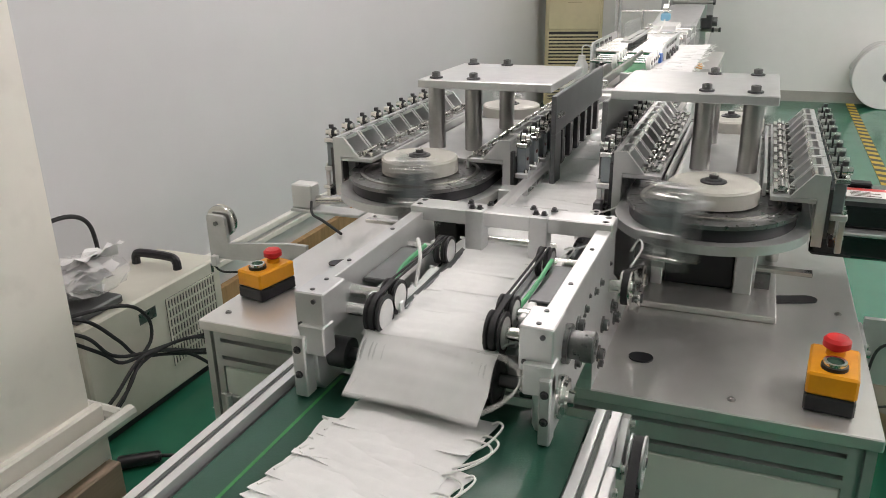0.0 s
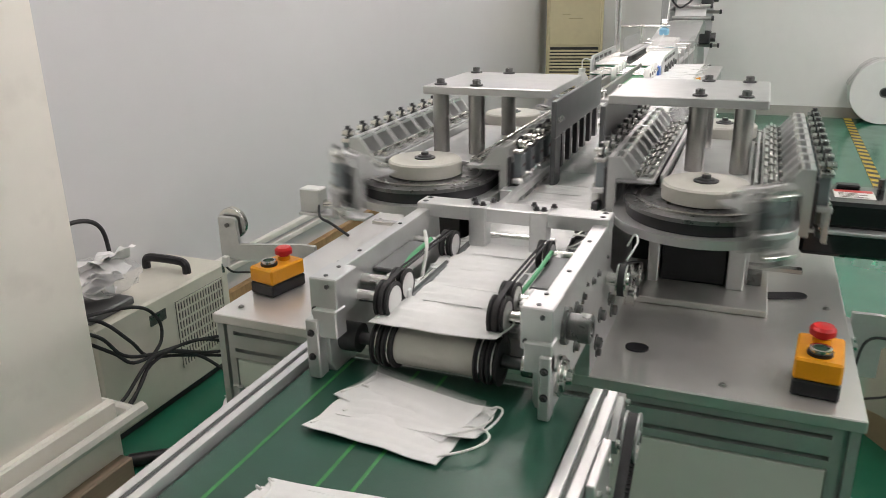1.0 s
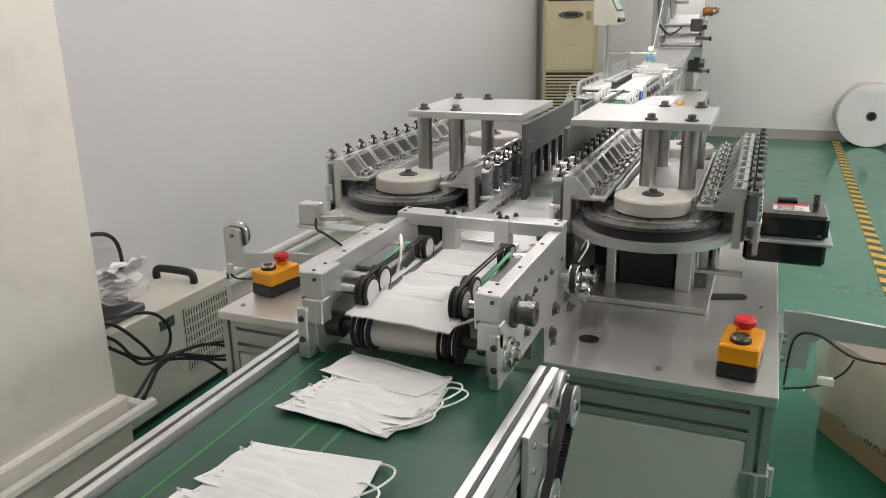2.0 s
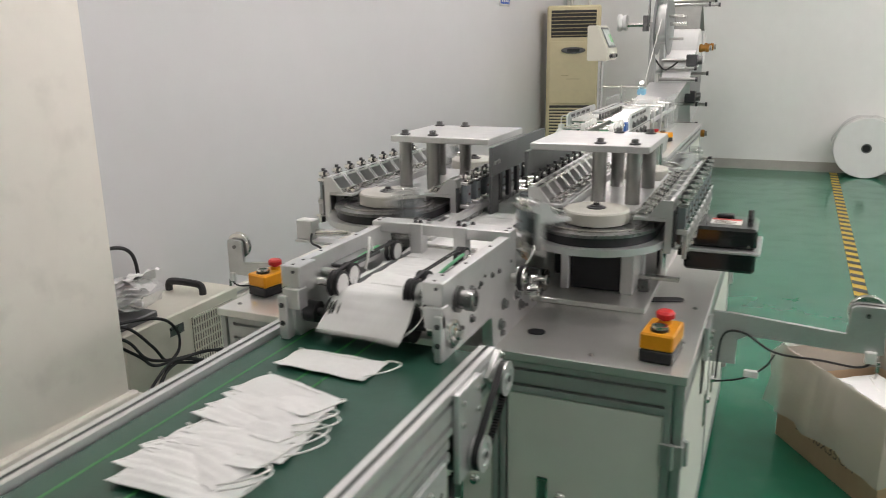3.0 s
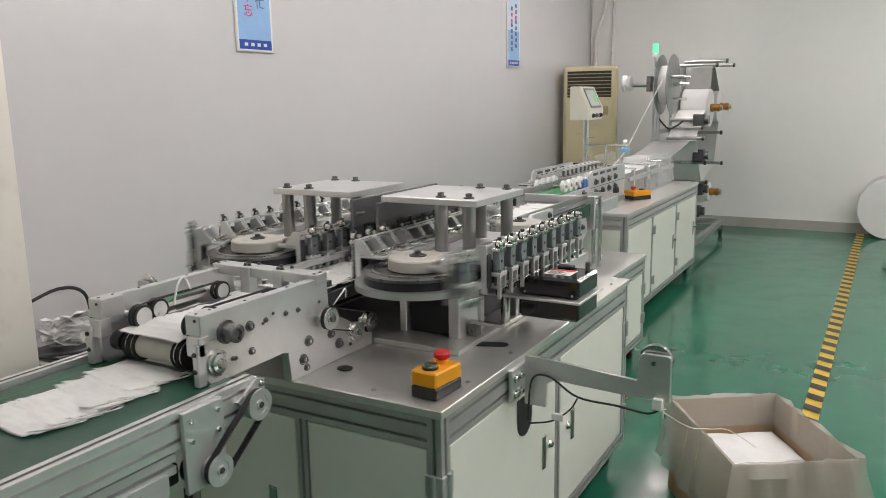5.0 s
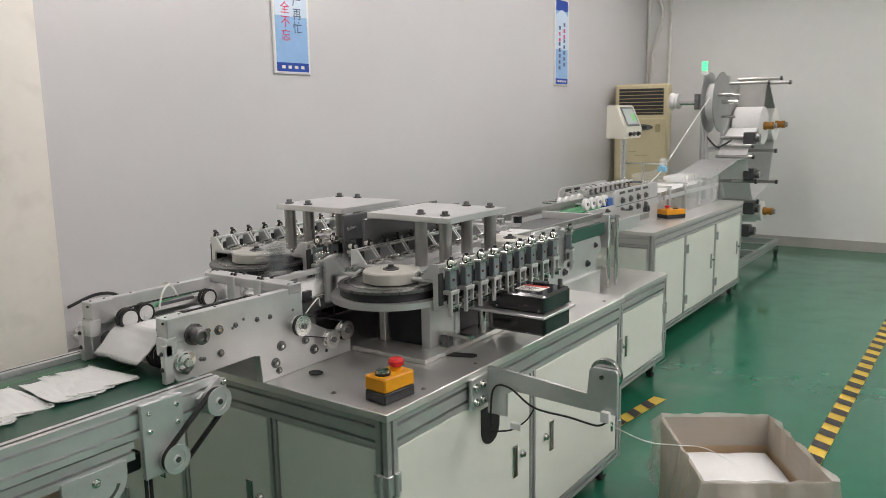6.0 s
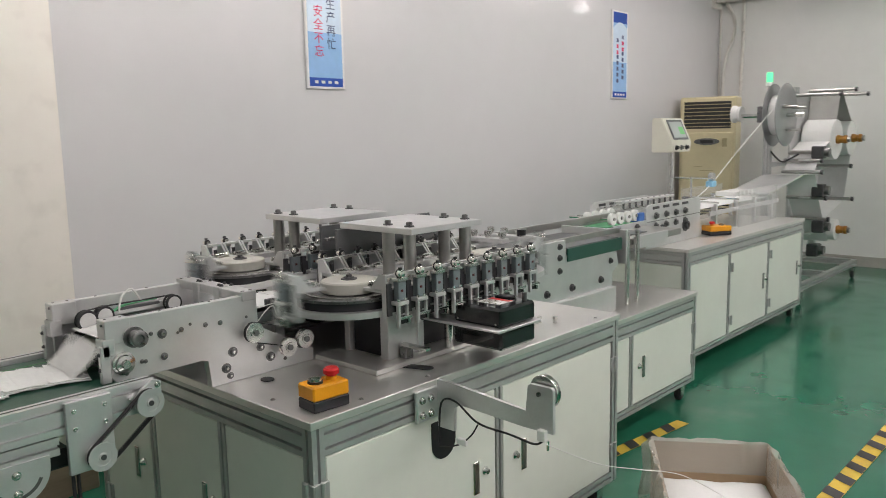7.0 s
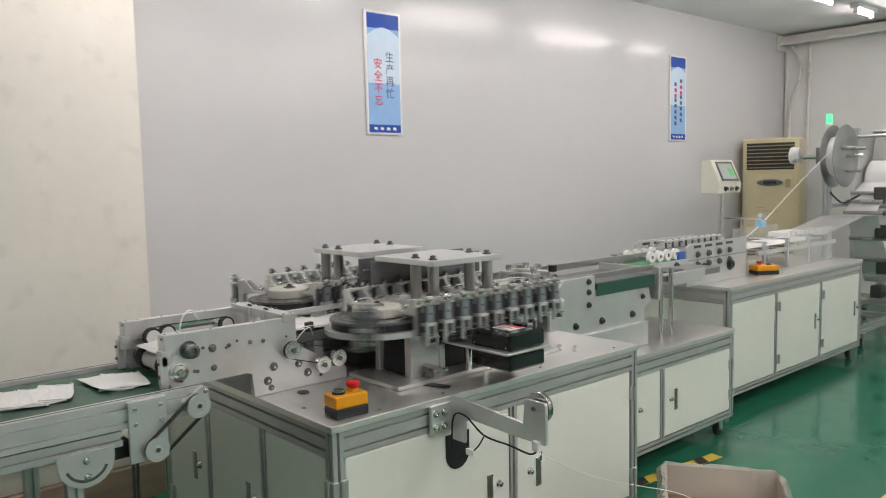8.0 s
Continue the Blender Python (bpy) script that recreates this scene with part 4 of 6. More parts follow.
        part("bolt_socket", cyl(BM(), (cx, y, 1.0675), (cx, y, 1.0685), 0.006, n=8), M_CHROME, d)
    part("centre_plate", box(BM(), cx - 0.085, cy + 0.108, 1.016, cx + 0.085, cy + RUN - 0.108, 1.026, 0.001), M_ALU, t)
    for x in (-0.098, 0.091):
        part("centre_rail", box(BM(), cx + x, cy + 0.06, 1.0165, cx + x + 0.007, cy + RUN - 0.06, 1.044, 0.001), M_ALU, t)
    # upper table on four columns
    if side > 0:
        px0, px1, py0, py1, zz, bx = -0.265, 0.078, 1.725, 2.065, 1.176, (-0.068, 0.030)
    else:
        px0, px1, py0, py1, zz, bx = -0.740, -0.405, 1.755, 2.085, 1.178, (-0.704, -0.607)
    tp = part("upper_table", box(BM(), px0, py0, zz, px1, py1, zz + 0.020, 0.002), M_ALU, t, "flat bright aluminium upper table")
    by = (1.765, 2.035) if side > 0 else (1.790, 2.064)
    for x in bx:
        for y in by:
            part("column", cyl(BM(), (x, y, 1.026), (x, y, zz), 0.021, n=24), M_COLUMN, t, "polished steel column")
            w = part("washer", lathe(BM(), (x, y, zz + 0.020), (0, 0, 1), [(0, 0.0165), (0.003, 0.0165), (0.004, 0.0155), (0.004, 0.006)], 16), M_DARK, tp, "dark spring washer")
            part("screw", lathe(BM(), (x, y, zz + 0.024), (0, 0, 1), [(0, 0.0105), (0.010, 0.0105), (0.0115, 0.009), (0.0115, 0.0055), (0.007, 0.005)], 16), M_GUN, w, "steel socket screw")
    inner = -1 if side > 0 else 1
    xi = px0 - 0.003 if side > 0 else px1 + 0.003
    a, b2 = sorted((xi, xi + inner * 0.012))
    part("side_plate", box(BM(), a, py0 - 0.01, 1.085, b2, py1 + 0.22, zz - 0.004, 0.002), M_DARKALU, t, "dark upright side plate")
    part("side_post", box(BM(), a, py0 - 0.01, 0.94, b2, py0 + 0.05, 1.085, 0.002), M_DARKALU, t)
    for k in range(3):
        b = BM()
        bolt(b, (a if inner < 0 else b2, py0 + 0.01 + 0.018 * k, 1.125), (inner, 0, 0), 0.005, 0.005)
        part("screw", b, M_CHROME, t)
    for k in range(6):
        y = py0 + 0.06 + k * 0.085
        part("comb_finger", box(BM(), a, y, 1.0, b2, y + 0.025, 1.083, 0.001), M_DARK, t)
    g = gripper(t)
    made = [g]
    for i in range(1, COUNT):
        made.append(copy_thing(g, Matrix.Identity(4)))
    for i, ob in enumerate(made):
        ob.parent = t
        GRIPPERS.append((ob, side, i))
    return t


TURRET_R = (-0.027, 1.556)
TURRET_L = (-0.665, 1.586)
turret(*TURRET_R, 1, "oval ear-loop welding turret with circling steel grippers, aisle side")
turret(*TURRET_L, -1, "oval ear-loop welding turret with circling steel grippers, wall side")


# ---- face masks ----
def face_mask(variant):
    """A mask with its own curl; the fold lines are steps in the sheet."""
    t = thing("face_mask", 0, 0, 0, "white pleated disposable face mask with ear loops", "face mask", "face masks")
    W, D = 0.205, 0.100
    rnd = random.Random(40 + variant)
    curl = [rnd.uniform(-0.002, 0.005) for _ in range(4)]
    ph = rnd.uniform(0, 6)
    nx, ny = 16, 20

    def height(u, v):
        edge = min(1.0, min(u, 1 - u) * 10)
        steps = 0.0018 * ((v * 4.0) % 1.0) * edge if 0.18 < v < 0.82 else 0.0
        corner = curl[0] * ((1 - u) * (1 - v)) ** 3 + curl[1] * (u * (1 - v)) ** 3 + curl[2] * ((1 - u) * v) ** 3 + curl[3] * (u * v) ** 3
        return 0.001 + steps + corner * 1.6 + 0.0026 * math.sin(5 * u + 2.5 * v + ph) * math.sin(math.pi * v) + 0.0009 * math.sin(17 * u + ph * 3) * math.sin(6 * v + ph) + 0.0022 * math.sin(math.pi * u) * math.sin(math.pi * v)

    bm = BM()
    rows = [[bm.verts.new((-W / 2 + W * i / nx + 0.0012 * math.sin(9 * j / ny + ph) * (i in (0, nx)), -D / 2 + D * j / ny + 0.0015 * math.sin(7 * i / nx + ph) * (j in (0, ny)), height(i / nx, j / ny))) for i in range(nx + 1)] for j in range(ny + 1)]
    low = [[bm.verts.new((q.co.x, q.co.y, q.co.z - 0.0013)) for q in r] for r in rows]
    for j in range(ny):
        for i in range(nx):
            bm.faces.new((rows[j][i], rows[j][i + 1], rows[j + 1][i + 1], rows[j + 1][i]))
            bm.faces.new((low[j][i], low[j + 1][i], low[j + 1][i + 1], low[j][i + 1]))
    for i in range(nx):
        bm.faces.new((rows[0][i + 1], rows[0][i], low[0][i], low[0][i + 1]))
        bm.faces.new((rows[ny][i], rows[ny][i + 1], low[ny][i + 1], low[ny][i]))
    for j in range(ny):
        bm.faces.new((rows[j][0], rows[j + 1][0], low[j + 1][0], low[j][0]))
        bm.faces.new((rows[j + 1][nx], rows[j][nx], low[j][nx], low[j + 1][nx]))
    part("body", bm, M_MASK, t, local=True)
    part("nose_strip", box(BM(), -0.05, 0.036, 0.0016, 0.05, 0.041, 0.0031, 0.0006), M_MASK, t, "embossed nose strip", local=True)
    for s in (-1, 1):
        x = s * W / 2
        k = (0.9, 0.35, 0.65)[(variant + (s > 0)) % 3]
        out = 0.048 * k if s > 0 else -0.03 * k
        dz = 0.0 if s > 0 else -0.011
        pts = [(x - s * 0.006, 0.040, 0.003), (x + s * 0.006 * k, 0.044, 0.006 + dz * 0.4), (x + s * out * 0.8, 0.032, 0.010 + dz), (x + s * out, 0.008, 0.012 + dz), (x + s * out * 0.6, -0.018, 0.008 + dz * 0.8), (x - s * 0.005, -0.039, 0.003)]
        part("ear_loop", tube(BM(), pts, 0.0017, 6), M_LOOP, t, "white elastic ear loop", local=True)
    return t


JUMPS = (0.33, 2.63, 4.95, 7.25)
JUMP, JUMP_TIME, CREEP = 0.18, 0.22, 0.115
STRIP_Z, FIRST_DROP = 0.9615, 0.315 - 20 * STEP
LAND_Y = 0.808


def belt_travel(t):
    """How far the belt has gone by t seconds."""
    d = CREEP * t
    for j in JUMPS:
        u = min(1.0, max(0.0, (t - j) / JUMP_TIME))
        d += JUMP * u * u * (3 - 2 * u)
    return d


def mask_rows(k):
    """The way of mask k: along the strip, over the roller, on to the belt."""
    rnd = random.Random(k * 7 + 3)
    land = FIRST_DROP + STEP * k
    turn, side = -7 + rnd.uniform(-13, 13), -0.362 + rnd.uniform(-0.018, 0.018)
    height = BELT_Z + 0.0052
    land_y = LAND_Y + 0.006 * ((k - 1) % 10)
    wave = 0.0015 * math.sin(k * 2.4)

    def at(t):
        left = land - t
        if left >= 0.3:
            return pose(-0.36, 0.958 + (left - 0.3) * SPACE / STEP, STRIP_Z + wave, 1.5 + 1.0 * math.sin(k * 1.7), 0, 0)
        if left > 0:
            u = 1 - left / 0.3
            way = (0, 0.33, 0.5, 0.667, 0.85, 1)
            y = float(np.interp(u, way, (0.958, 0.930, 0.908, 0.882, 0.850, land_y)))
            z = float(np.interp(u, way, (STRIP_Z, 0.9615, 0.954, 0.935, 0.909, height)))
            tip = float(np.interp(u, way, (1, 9, 23, 43, 46, -2.4)))
            return pose(-0.36 + (side + 0.36) * u, y, z, tip, 0, turn * u * u)
        y = land_y - (belt_travel(t) - belt_travel(land))
        return pose(side, y, height, -2.4, 0.6 * math.sin(k), turn)

    times = sorted({0.0, 8.0} | {round(j + f, 3) for j in JUMPS for f in (0.0, 0.0667, 0.1333, 0.2333)} | {round(land - q, 3) for q in (0.3, 0.2, 0.15, 0.1, 0.05, 0.0)})
    return [(t, at(t)) for t in times if 0 <= t <= 8.0]


MASKS = []
PROTOS = [face_mask(v) for v in range(3)]
K0, K1 = 3, 72
for k in range(K0, K1):
    MASKS.append((PROTOS[k - K0] if k - K0 < 3 else copy_thing(PROTOS[(k * 5) % 3], Matrix.Identity(4)), k))


# ---- stop boxes ----
def stop_box(x, y, z, rz, scale, label, tall=1.0):
    """Two-button control box: black base, orange lid, red stop button and ringed start button."""
    t = thing("stop_box", x, y, z + 0.001, label, "control box", "stop boxes", rz)
    s = scale
    w, d = 0.036 * s, 0.054 * s
    s = s * tall
    part("base", box(BM(), x - w, y - d, z + 0.001, x + w, y + d, z + 0.029 * s, 0.003), M_BLACK, t, "black plastic base")
    part("lid", box(BM(), x - w, y - d, z + 0.0295 * s, x + w, y + d, z + 0.067 * s, 0.004), M_ORANGE, t, "orange plastic lid")
    top = z + 0.067 * s
    by = d * 0.45
    part("collar", cyl(BM(), (x, y + by, top), (x, y + by, top + 0.009 * s), 0.0145 * s, n=24), M_ORANGE, t)
    part("stop_button", lathe(BM(), (x, y + by, top + 0.009 * s), (0, 0, 1), [(0, 0.012 * s), (0.005 * s, 0.012 * s), (0.006 * s, 0.0205 * s), (0.016 * s, 0.0205 * s), (0.021 * s, 0.016 * s), (0.022 * s, 0.006 * s)], 28), M_RED, t, "red mushroom stop button")
    rg = part("start_ring", ring(BM(), (x, y - by, top), (0, 0, 1), 0.0125 * s, 0.017 * s, 0.012 * s, 24), M_CHROME, t, "chrome button ring")
    part("ring_seat", ring(BM(), (x, y - by, top), (0, 0, 1), 0.0172 * s, 0.0195 * s, 0.006 * s, 24), M_BLACK, t)
    part("start_button", cyl(BM(), (x, y - by, top), (x, y - by, top + 0.008 * s), 0.0123 * s, n=24), M_DGREEN, t, "dark green start button")
    return t


stop_box(0.198, 1.264, T1[4], -5, 1.04, "orange and black two-button stop box on the stainless worktop, aisle corner")
stop_box(-0.932, 1.332, T1[4], -12, 0.98, "orange and black two-button stop box on the stainless worktop, wall corner")
stop_box(-0.385, 5.10, 0.785, 148, 1.5, "orange and black stop box on the long cabinet", 0.62)


# ---- gearmotor beside the turret ----
def gearmotor():
    t = thing("gearmotor", 0.21, 1.86, T1[4] + 0.001, "gloss black drive motor with a label on a steel bracket", "motor")
    z0 = T1[4] + 0.001
    part("lower_case", box(BM(), 0.178, 1.800, 0.838, 0.370, 1.975, 0.8975, 0.008), M_GLOSSBLACK, t, "gloss black lower housing")
    part("bracket", box(BM(), 0.05, 1.775, 0.898, 0.382, 1.990, 0.9065, 0.002), M_ALU, t, "aluminium motor bracket")
    part("upper_case", box(BM(), 0.178, 1.800, 0.907, 0.370, 1.975, 0.967, 0.008), M_GLOSSBLACK, t, "gloss black upper housing")
    lb = part("label", box(BM(), 0.24, 1.845, 0.9672, 0.325, 1.92, 0.9682), M_LABEL, t, "white and red warning label")
    part("label_stripe", box(BM(), 0.242, 1.898, 0.9683, 0.323, 1.917, 0.9688), M_RED, lb)
    for i in range(4):
        part("label_line", box(BM(), 0.25, 1.852 + i * 0.011, 0.9683, 0.31 - (i % 2) * 0.02, 1.856 + i * 0.011, 0.9687), M_INK, lb)
    for x in (0.10,):
        part("stand", box(BM(), x - 0.012, 1.93, z0, x + 0.012, 1.95, 0.8978, 0.002), M_ALU_DULL, t)
    part("stand", box(BM(), 0.05, 1.75, z0, 0.075, 1.775, 0.8978, 0.002), M_ALU_DULL, t)
    part("gland", cyl(BM(), (0.345, 1.95, 0.9665), (0.345, 1.95, 0.992), 0.008, n=12), M_GUN, t, "dark cable gland")
    part("terminal_cap", box(BM(), 0.25, 1.935, 0.9672, 0.30, 1.965, 0.976, 0.003), M_BLACK, t)
    for x in (0.20, 0.35):
        part("case_screw", cyl(BM(), (x, 1.7985, 0.918), (x, 1.8005, 0.918), 0.004, n=8), M_CHROME, t)
    return t


gearmotor()


# ---- guide-roller arms clamped to the big cabinet ----
def roller_arm(sx, label):
    """sx +1: aisle side, reaching to +x; -1: wall side."""
    xw = T1[1] + 0.006 if sx > 0 else T1[0] - 0.006
    y, z = 1.615, 0.742
    k = 1.0 if sx > 0 else 0.74
    t = thing("roller_arm", xw, y, z, label, "roller arm", "roller arms")
    S = lambda d: xw + sx * (d if d < 0.05 else 0.05 + (d - 0.05) * k)
    mp = box(BM(), min(S(0.0), S(0.012)), y - 0.09, z - 0.07, max(S(0.0), S(0.012)), y + 0.02, z + 0.022, 0.002)
    part("mount_plate", mp, M_ALU, t, "bolted mounting plate")
    for dy in (-0.07, -0.035):
        for dz in (-0.05, -0.005):
            b = BM()
            bolt(b, (S(0.012), y + dy, z + dz), (sx, 0, 0), 0.008, 0.008)
            part("screw", b, M_CHROME, t)
    o = [(0.012, 0.022), (0.06, 0.022), (0.33, 0.0), (0.335, 0.07), (0.345, 0.078), (0.41, 0.078), (0.415, 0.07), (0.415, -0.045), (0.32, -0.045), (0.10, -0.035), (0.075, -0.05), (0.075, -0.12), (0.012, -0.12)]
    pl = prism(BM(), [(S(a), z + c + 0.02) for a, c in o], "y", y - 0.006, y + 0.006)
    bmesh.ops.bevel(pl, geom=pl.edges[:], offset=0.001, segments=1, affect="EDGES")
    part("arm_plate", pl, M_ALU_DULL, t, "cut aluminium arm plate")
    hz = z + 0.075
    w = part("guide_wheel", lathe(BM(), (S(0.372), y + 0.008, hz), (0, 1, 0), [(0, 0.012), (0.004, 0.012), (0.004, 0.043), (0.007, 0.045), (0.013, 0.034), (0.019, 0.045), (0.022, 0.043), (0.022, 0.012), (0.026, 0.01)], 36), M_CHROME, t, "polished grooved guide wheel")
    part("wheel_axle", cyl(BM(), (S(0.372), y - 0.012, hz), (S(0.372), y + 0.04, hz), 0.006, n=12), M_GUN, w)
    sn = part("sensor", box(BM(), min(S(0.375), S(0.40)), y - 0.022, z - 0.045, max(S(0.375), S(0.40)), y - 0.0065, z - 0.015, 0.002), M_WHITE, t, "small white sensor")
    part("sensor_screw", cyl(BM(), (S(0.405), y - 0.015, z - 0.065), (S(0.405), y - 0.015, z - 0.04), 0.004, n=8), M_CHROME, sn)
    fx = xw - sx * 0.0075
    lo = [(y + 0.038 + 0.052 * math.cos(a), z - 0.165 + 0.052 * math.sin(a)) for a in [math.pi + i * math.pi / 12 for i in range(13)]]
    part("cable_slot", prism(BM(), lo + [(y + 0.090, z - 0.095), (y - 0.014, z - 0.095)], "x", min(fx, fx + sx * 0.002), max(fx, fx + sx * 0.002)), M_BLACK, t, "dark rounded cable slot in the door")
    part("cable", tube(BM(), [(S(0.03), y - 0.02, z - 0.14), (S(0.04), y - 0.02, z - 0.02), (S(0.09), y - 0.015, z - 0.005), (S(0.17), y - 0.012, z - 0.05), (S(0.28), y - 0.012, z - 0.055), (S(0.36), y - 0.014, z - 0.06), (S(0.39), y - 0.016, z - 0.045)], 0.003, 6), M_RUBBER, t, "black sensor cable")
    part("cable", tube(BM(), [(S(0.03), y - 0.02, z - 0.15), (S(0.10), y - 0.02, z - 0.13), (S(0.15), y - 0.02, z - 0.09), (S(0.17), y - 0.013, z - 0.055)], 0.0025, 6), M_RUBBER, t)
    part("cable_plug", box(BM(), min(S(0.10), S(0.135)), y - 0.026, z - 0.125, max(S(0.10), S(0.135)), y - 0.014, z - 0.105, 0.002), M_WHITE, t, "white plug")
    return t


roller_arm(1, "aluminium guide-roller arm bolted to the cabinet, aisle side")
roller_arm(-1, "aluminium guide-roller arm bolted to the cabinet, wall side")


# ---- motion of masks and grippers ----
def motions():
    for ob, k in MASKS:
        walk(ob, mask_rows(k))
    for ob, side, i in GRIPPERS:
        rows = []
        for n in range(0, 241):
            t = n * 0.0333333
            x, y, a = lap_place(i, t)
            if side > 0:
                rows.append((t, pose(x, y, CARR_Z - T1[4] - 0.001, 0, 0, math.degrees(a))))
            else:
                rows.append((t, pose(-x, y, CARR_Z - T1[4] - 0.001, 0, 0, 180 - math.degrees(a))))
        walk(ob, rows)



# ---- feed units between the turrets and the long cabinet ----
def feed_unit():
    z0 = T1[4] + 0.001
    t = thing("feed_unit", -0.30, 3.0, 0.611, "aluminium mask feed unit with green guide and bolted side plates", "conveyor unit")
    o = [(2.62, 0.735), (2.62, 0.90), (2.72, 1.005), (2.95, 1.005), (2.95, 0.93), (3.40, 0.90), (3.42, 0.83), (3.36, 0.80), (3.36, 0.735)]
    a = prism(BM(), o, "x", -0.185, -0.165)
    bmesh.ops.bevel(a, geom=a.edges[:], offset=0.0015, segments=1, affect="EDGES")
    sp = part("side_plate", a, M_ALU, t, "bolted aluminium side plate")
    part("side_plate", prism(BM(), o, "x", -0.56, -0.54), M_ALU, t)
    part("foot_plate", box(BM(), -0.60, 2.72, 0.611, -0.14, 3.36, 0.735, 0.004), M_ALU, t, "heavy aluminium foot block")
    for y in (2.80, 3.0, 3.25):
        b = BM()
        bolt(b, (-0.165, y, 0.78), (1, 0, 0), 0.012, 0.012)
        part("screw", b, M_DARK, sp)
    for y, z in ((2.90, 0.98), (2.90, 0.93), (2.90, 0.87), (3.34, 0.86)):
        b = BM()
        bolt(b, (-0.165, y, z), (1, 0, 0), 0.010, 0.010)
        part("screw", b, M_DARK, sp)
    part("green_guide", box(BM(), -0.165, 2.96, 0.905, -0.158, 3.44, 0.965, 0.001), M_GUIDEGREEN, t, "dark green guide plate")
    part("bed", box(BM(), -0.53, 2.62, 0.955, -0.19, 3.60, 0.962, 0.001), M_DARKALU, t)
    part("upper_bar", box(BM(), -0.20, 2.55, 0.985, -0.185, 3.48, 1.01, 0.002), M_COLUMN, t)
    part("upper_bar", box(BM(), -0.55, 2.40, 0.985, -0.535, 4.20, 1.02, 0.002), M_COLUMN, t)
    for y, x in ((3.50, -0.16), (3.60, -0.16), (3.50, -0.50), (3.60, -0.50)):
        part("post", cyl(BM(), (x, y, 0.611), (x, y, 0.985), 0.011, n=14), M_CHROME, t, "bright steel post")
    part("end_plate", box(BM(), -0.53, 3.46, 0.83, -0.145, 3.475, 1.0, 0.002), M_ALU, t)
    part("bridge", box(BM(), -0.56, 3.61, 0.90, -0.2, 4.18, 0.935, 0.003), M_COLUMN, t, "flat transfer bridge")
    part("bridge_side", box(BM(), -0.195, 3.62, 0.88, -0.18, 3.98, 0.945, 0.002), M_ALU, t)
    for y in (2.66, 2.78):
        part("head_block", box(BM(), -0.52, y, 1.01, -0.30, y + 0.05, 1.03, 0.002), M_ALU, t)
        for x in (-0.48, -0.40, -0.32):
            b = lathe(BM(), (x, y + 0.025, 1.03), (0, 0, 1), [(0, 0.012), (0.01, 0.012), (0.012, 0.017), (0.03, 0.017), (0.032, 0.01)], 16)
            part("knob", b, M_CHROME, t)
    part("bolt_head", cyl(BM(), (-0.30, 2.8, 1.03), (-0.30, 2.8, 1.06), 0.02, n=16), M_BLACK, t)
    return t


feed_unit()
for i, (x, y) in enumerate(((0.06, 2.33), (0.11, 2.36), (0.16, 2.39))):
    t = thing("hex_bolt", x, y, T1[4] + 0.001, "loose-fitted hexagon bolt standing in the worktop", "bolt", "worktop bolts")
    part("shank", lathe(BM(), (x, y, T1[4] + 0.001), (0, 0, 1), [(0, 0.009), (0.004, 0.009), (0.004, 0.006), (0.016, 0.006), (0.016, 0.010), (0.024, 0.010)], 6), M_CHROME, t)
for x, y in ((0.05, 1.205), (-0.95, 1.21), (0.235, 1.36), (0.235, 1.62), (0.235, 2.1), (0.235, 2.55), (-0.95, 1.9), (-0.64, 1.21)):
    t = thing("worktop_screw", x, y, T1[4], "flush socket screw in the stainless worktop", "screw", "worktop screws")
    b = BM()
    bolt(b, (x, y, T1[4] + 0.0005), (0, 0, 1), 0.0048, 0.003)
    part("head", b, M_COLUMN, t)
for i, (x, y, w, ang) in enumerate(((0.135, 1.66, 0.05, 20), (-0.11, 1.30, 0.004, 0), (-0.83, 1.56, 0.05, 30))):
    t = thing("worktop_slot", x, y, T1[4], "dark rounded cable slot in the worktop", "cable slot", "worktop slots", ang)
    pts = [(x + w * c + 0.018 * math.cos(a + r), y + 0.018 * math.sin(a + r)) for c, r in ((1, -math.pi / 2), (-1, math.pi / 2)) for a in [k * math.pi / 8 for k in range(9)]]
    part("hole", prism(BM(), pts, "z", T1[4] + 0.0005, T1[4] + 0.0035), M_BLACK, t)


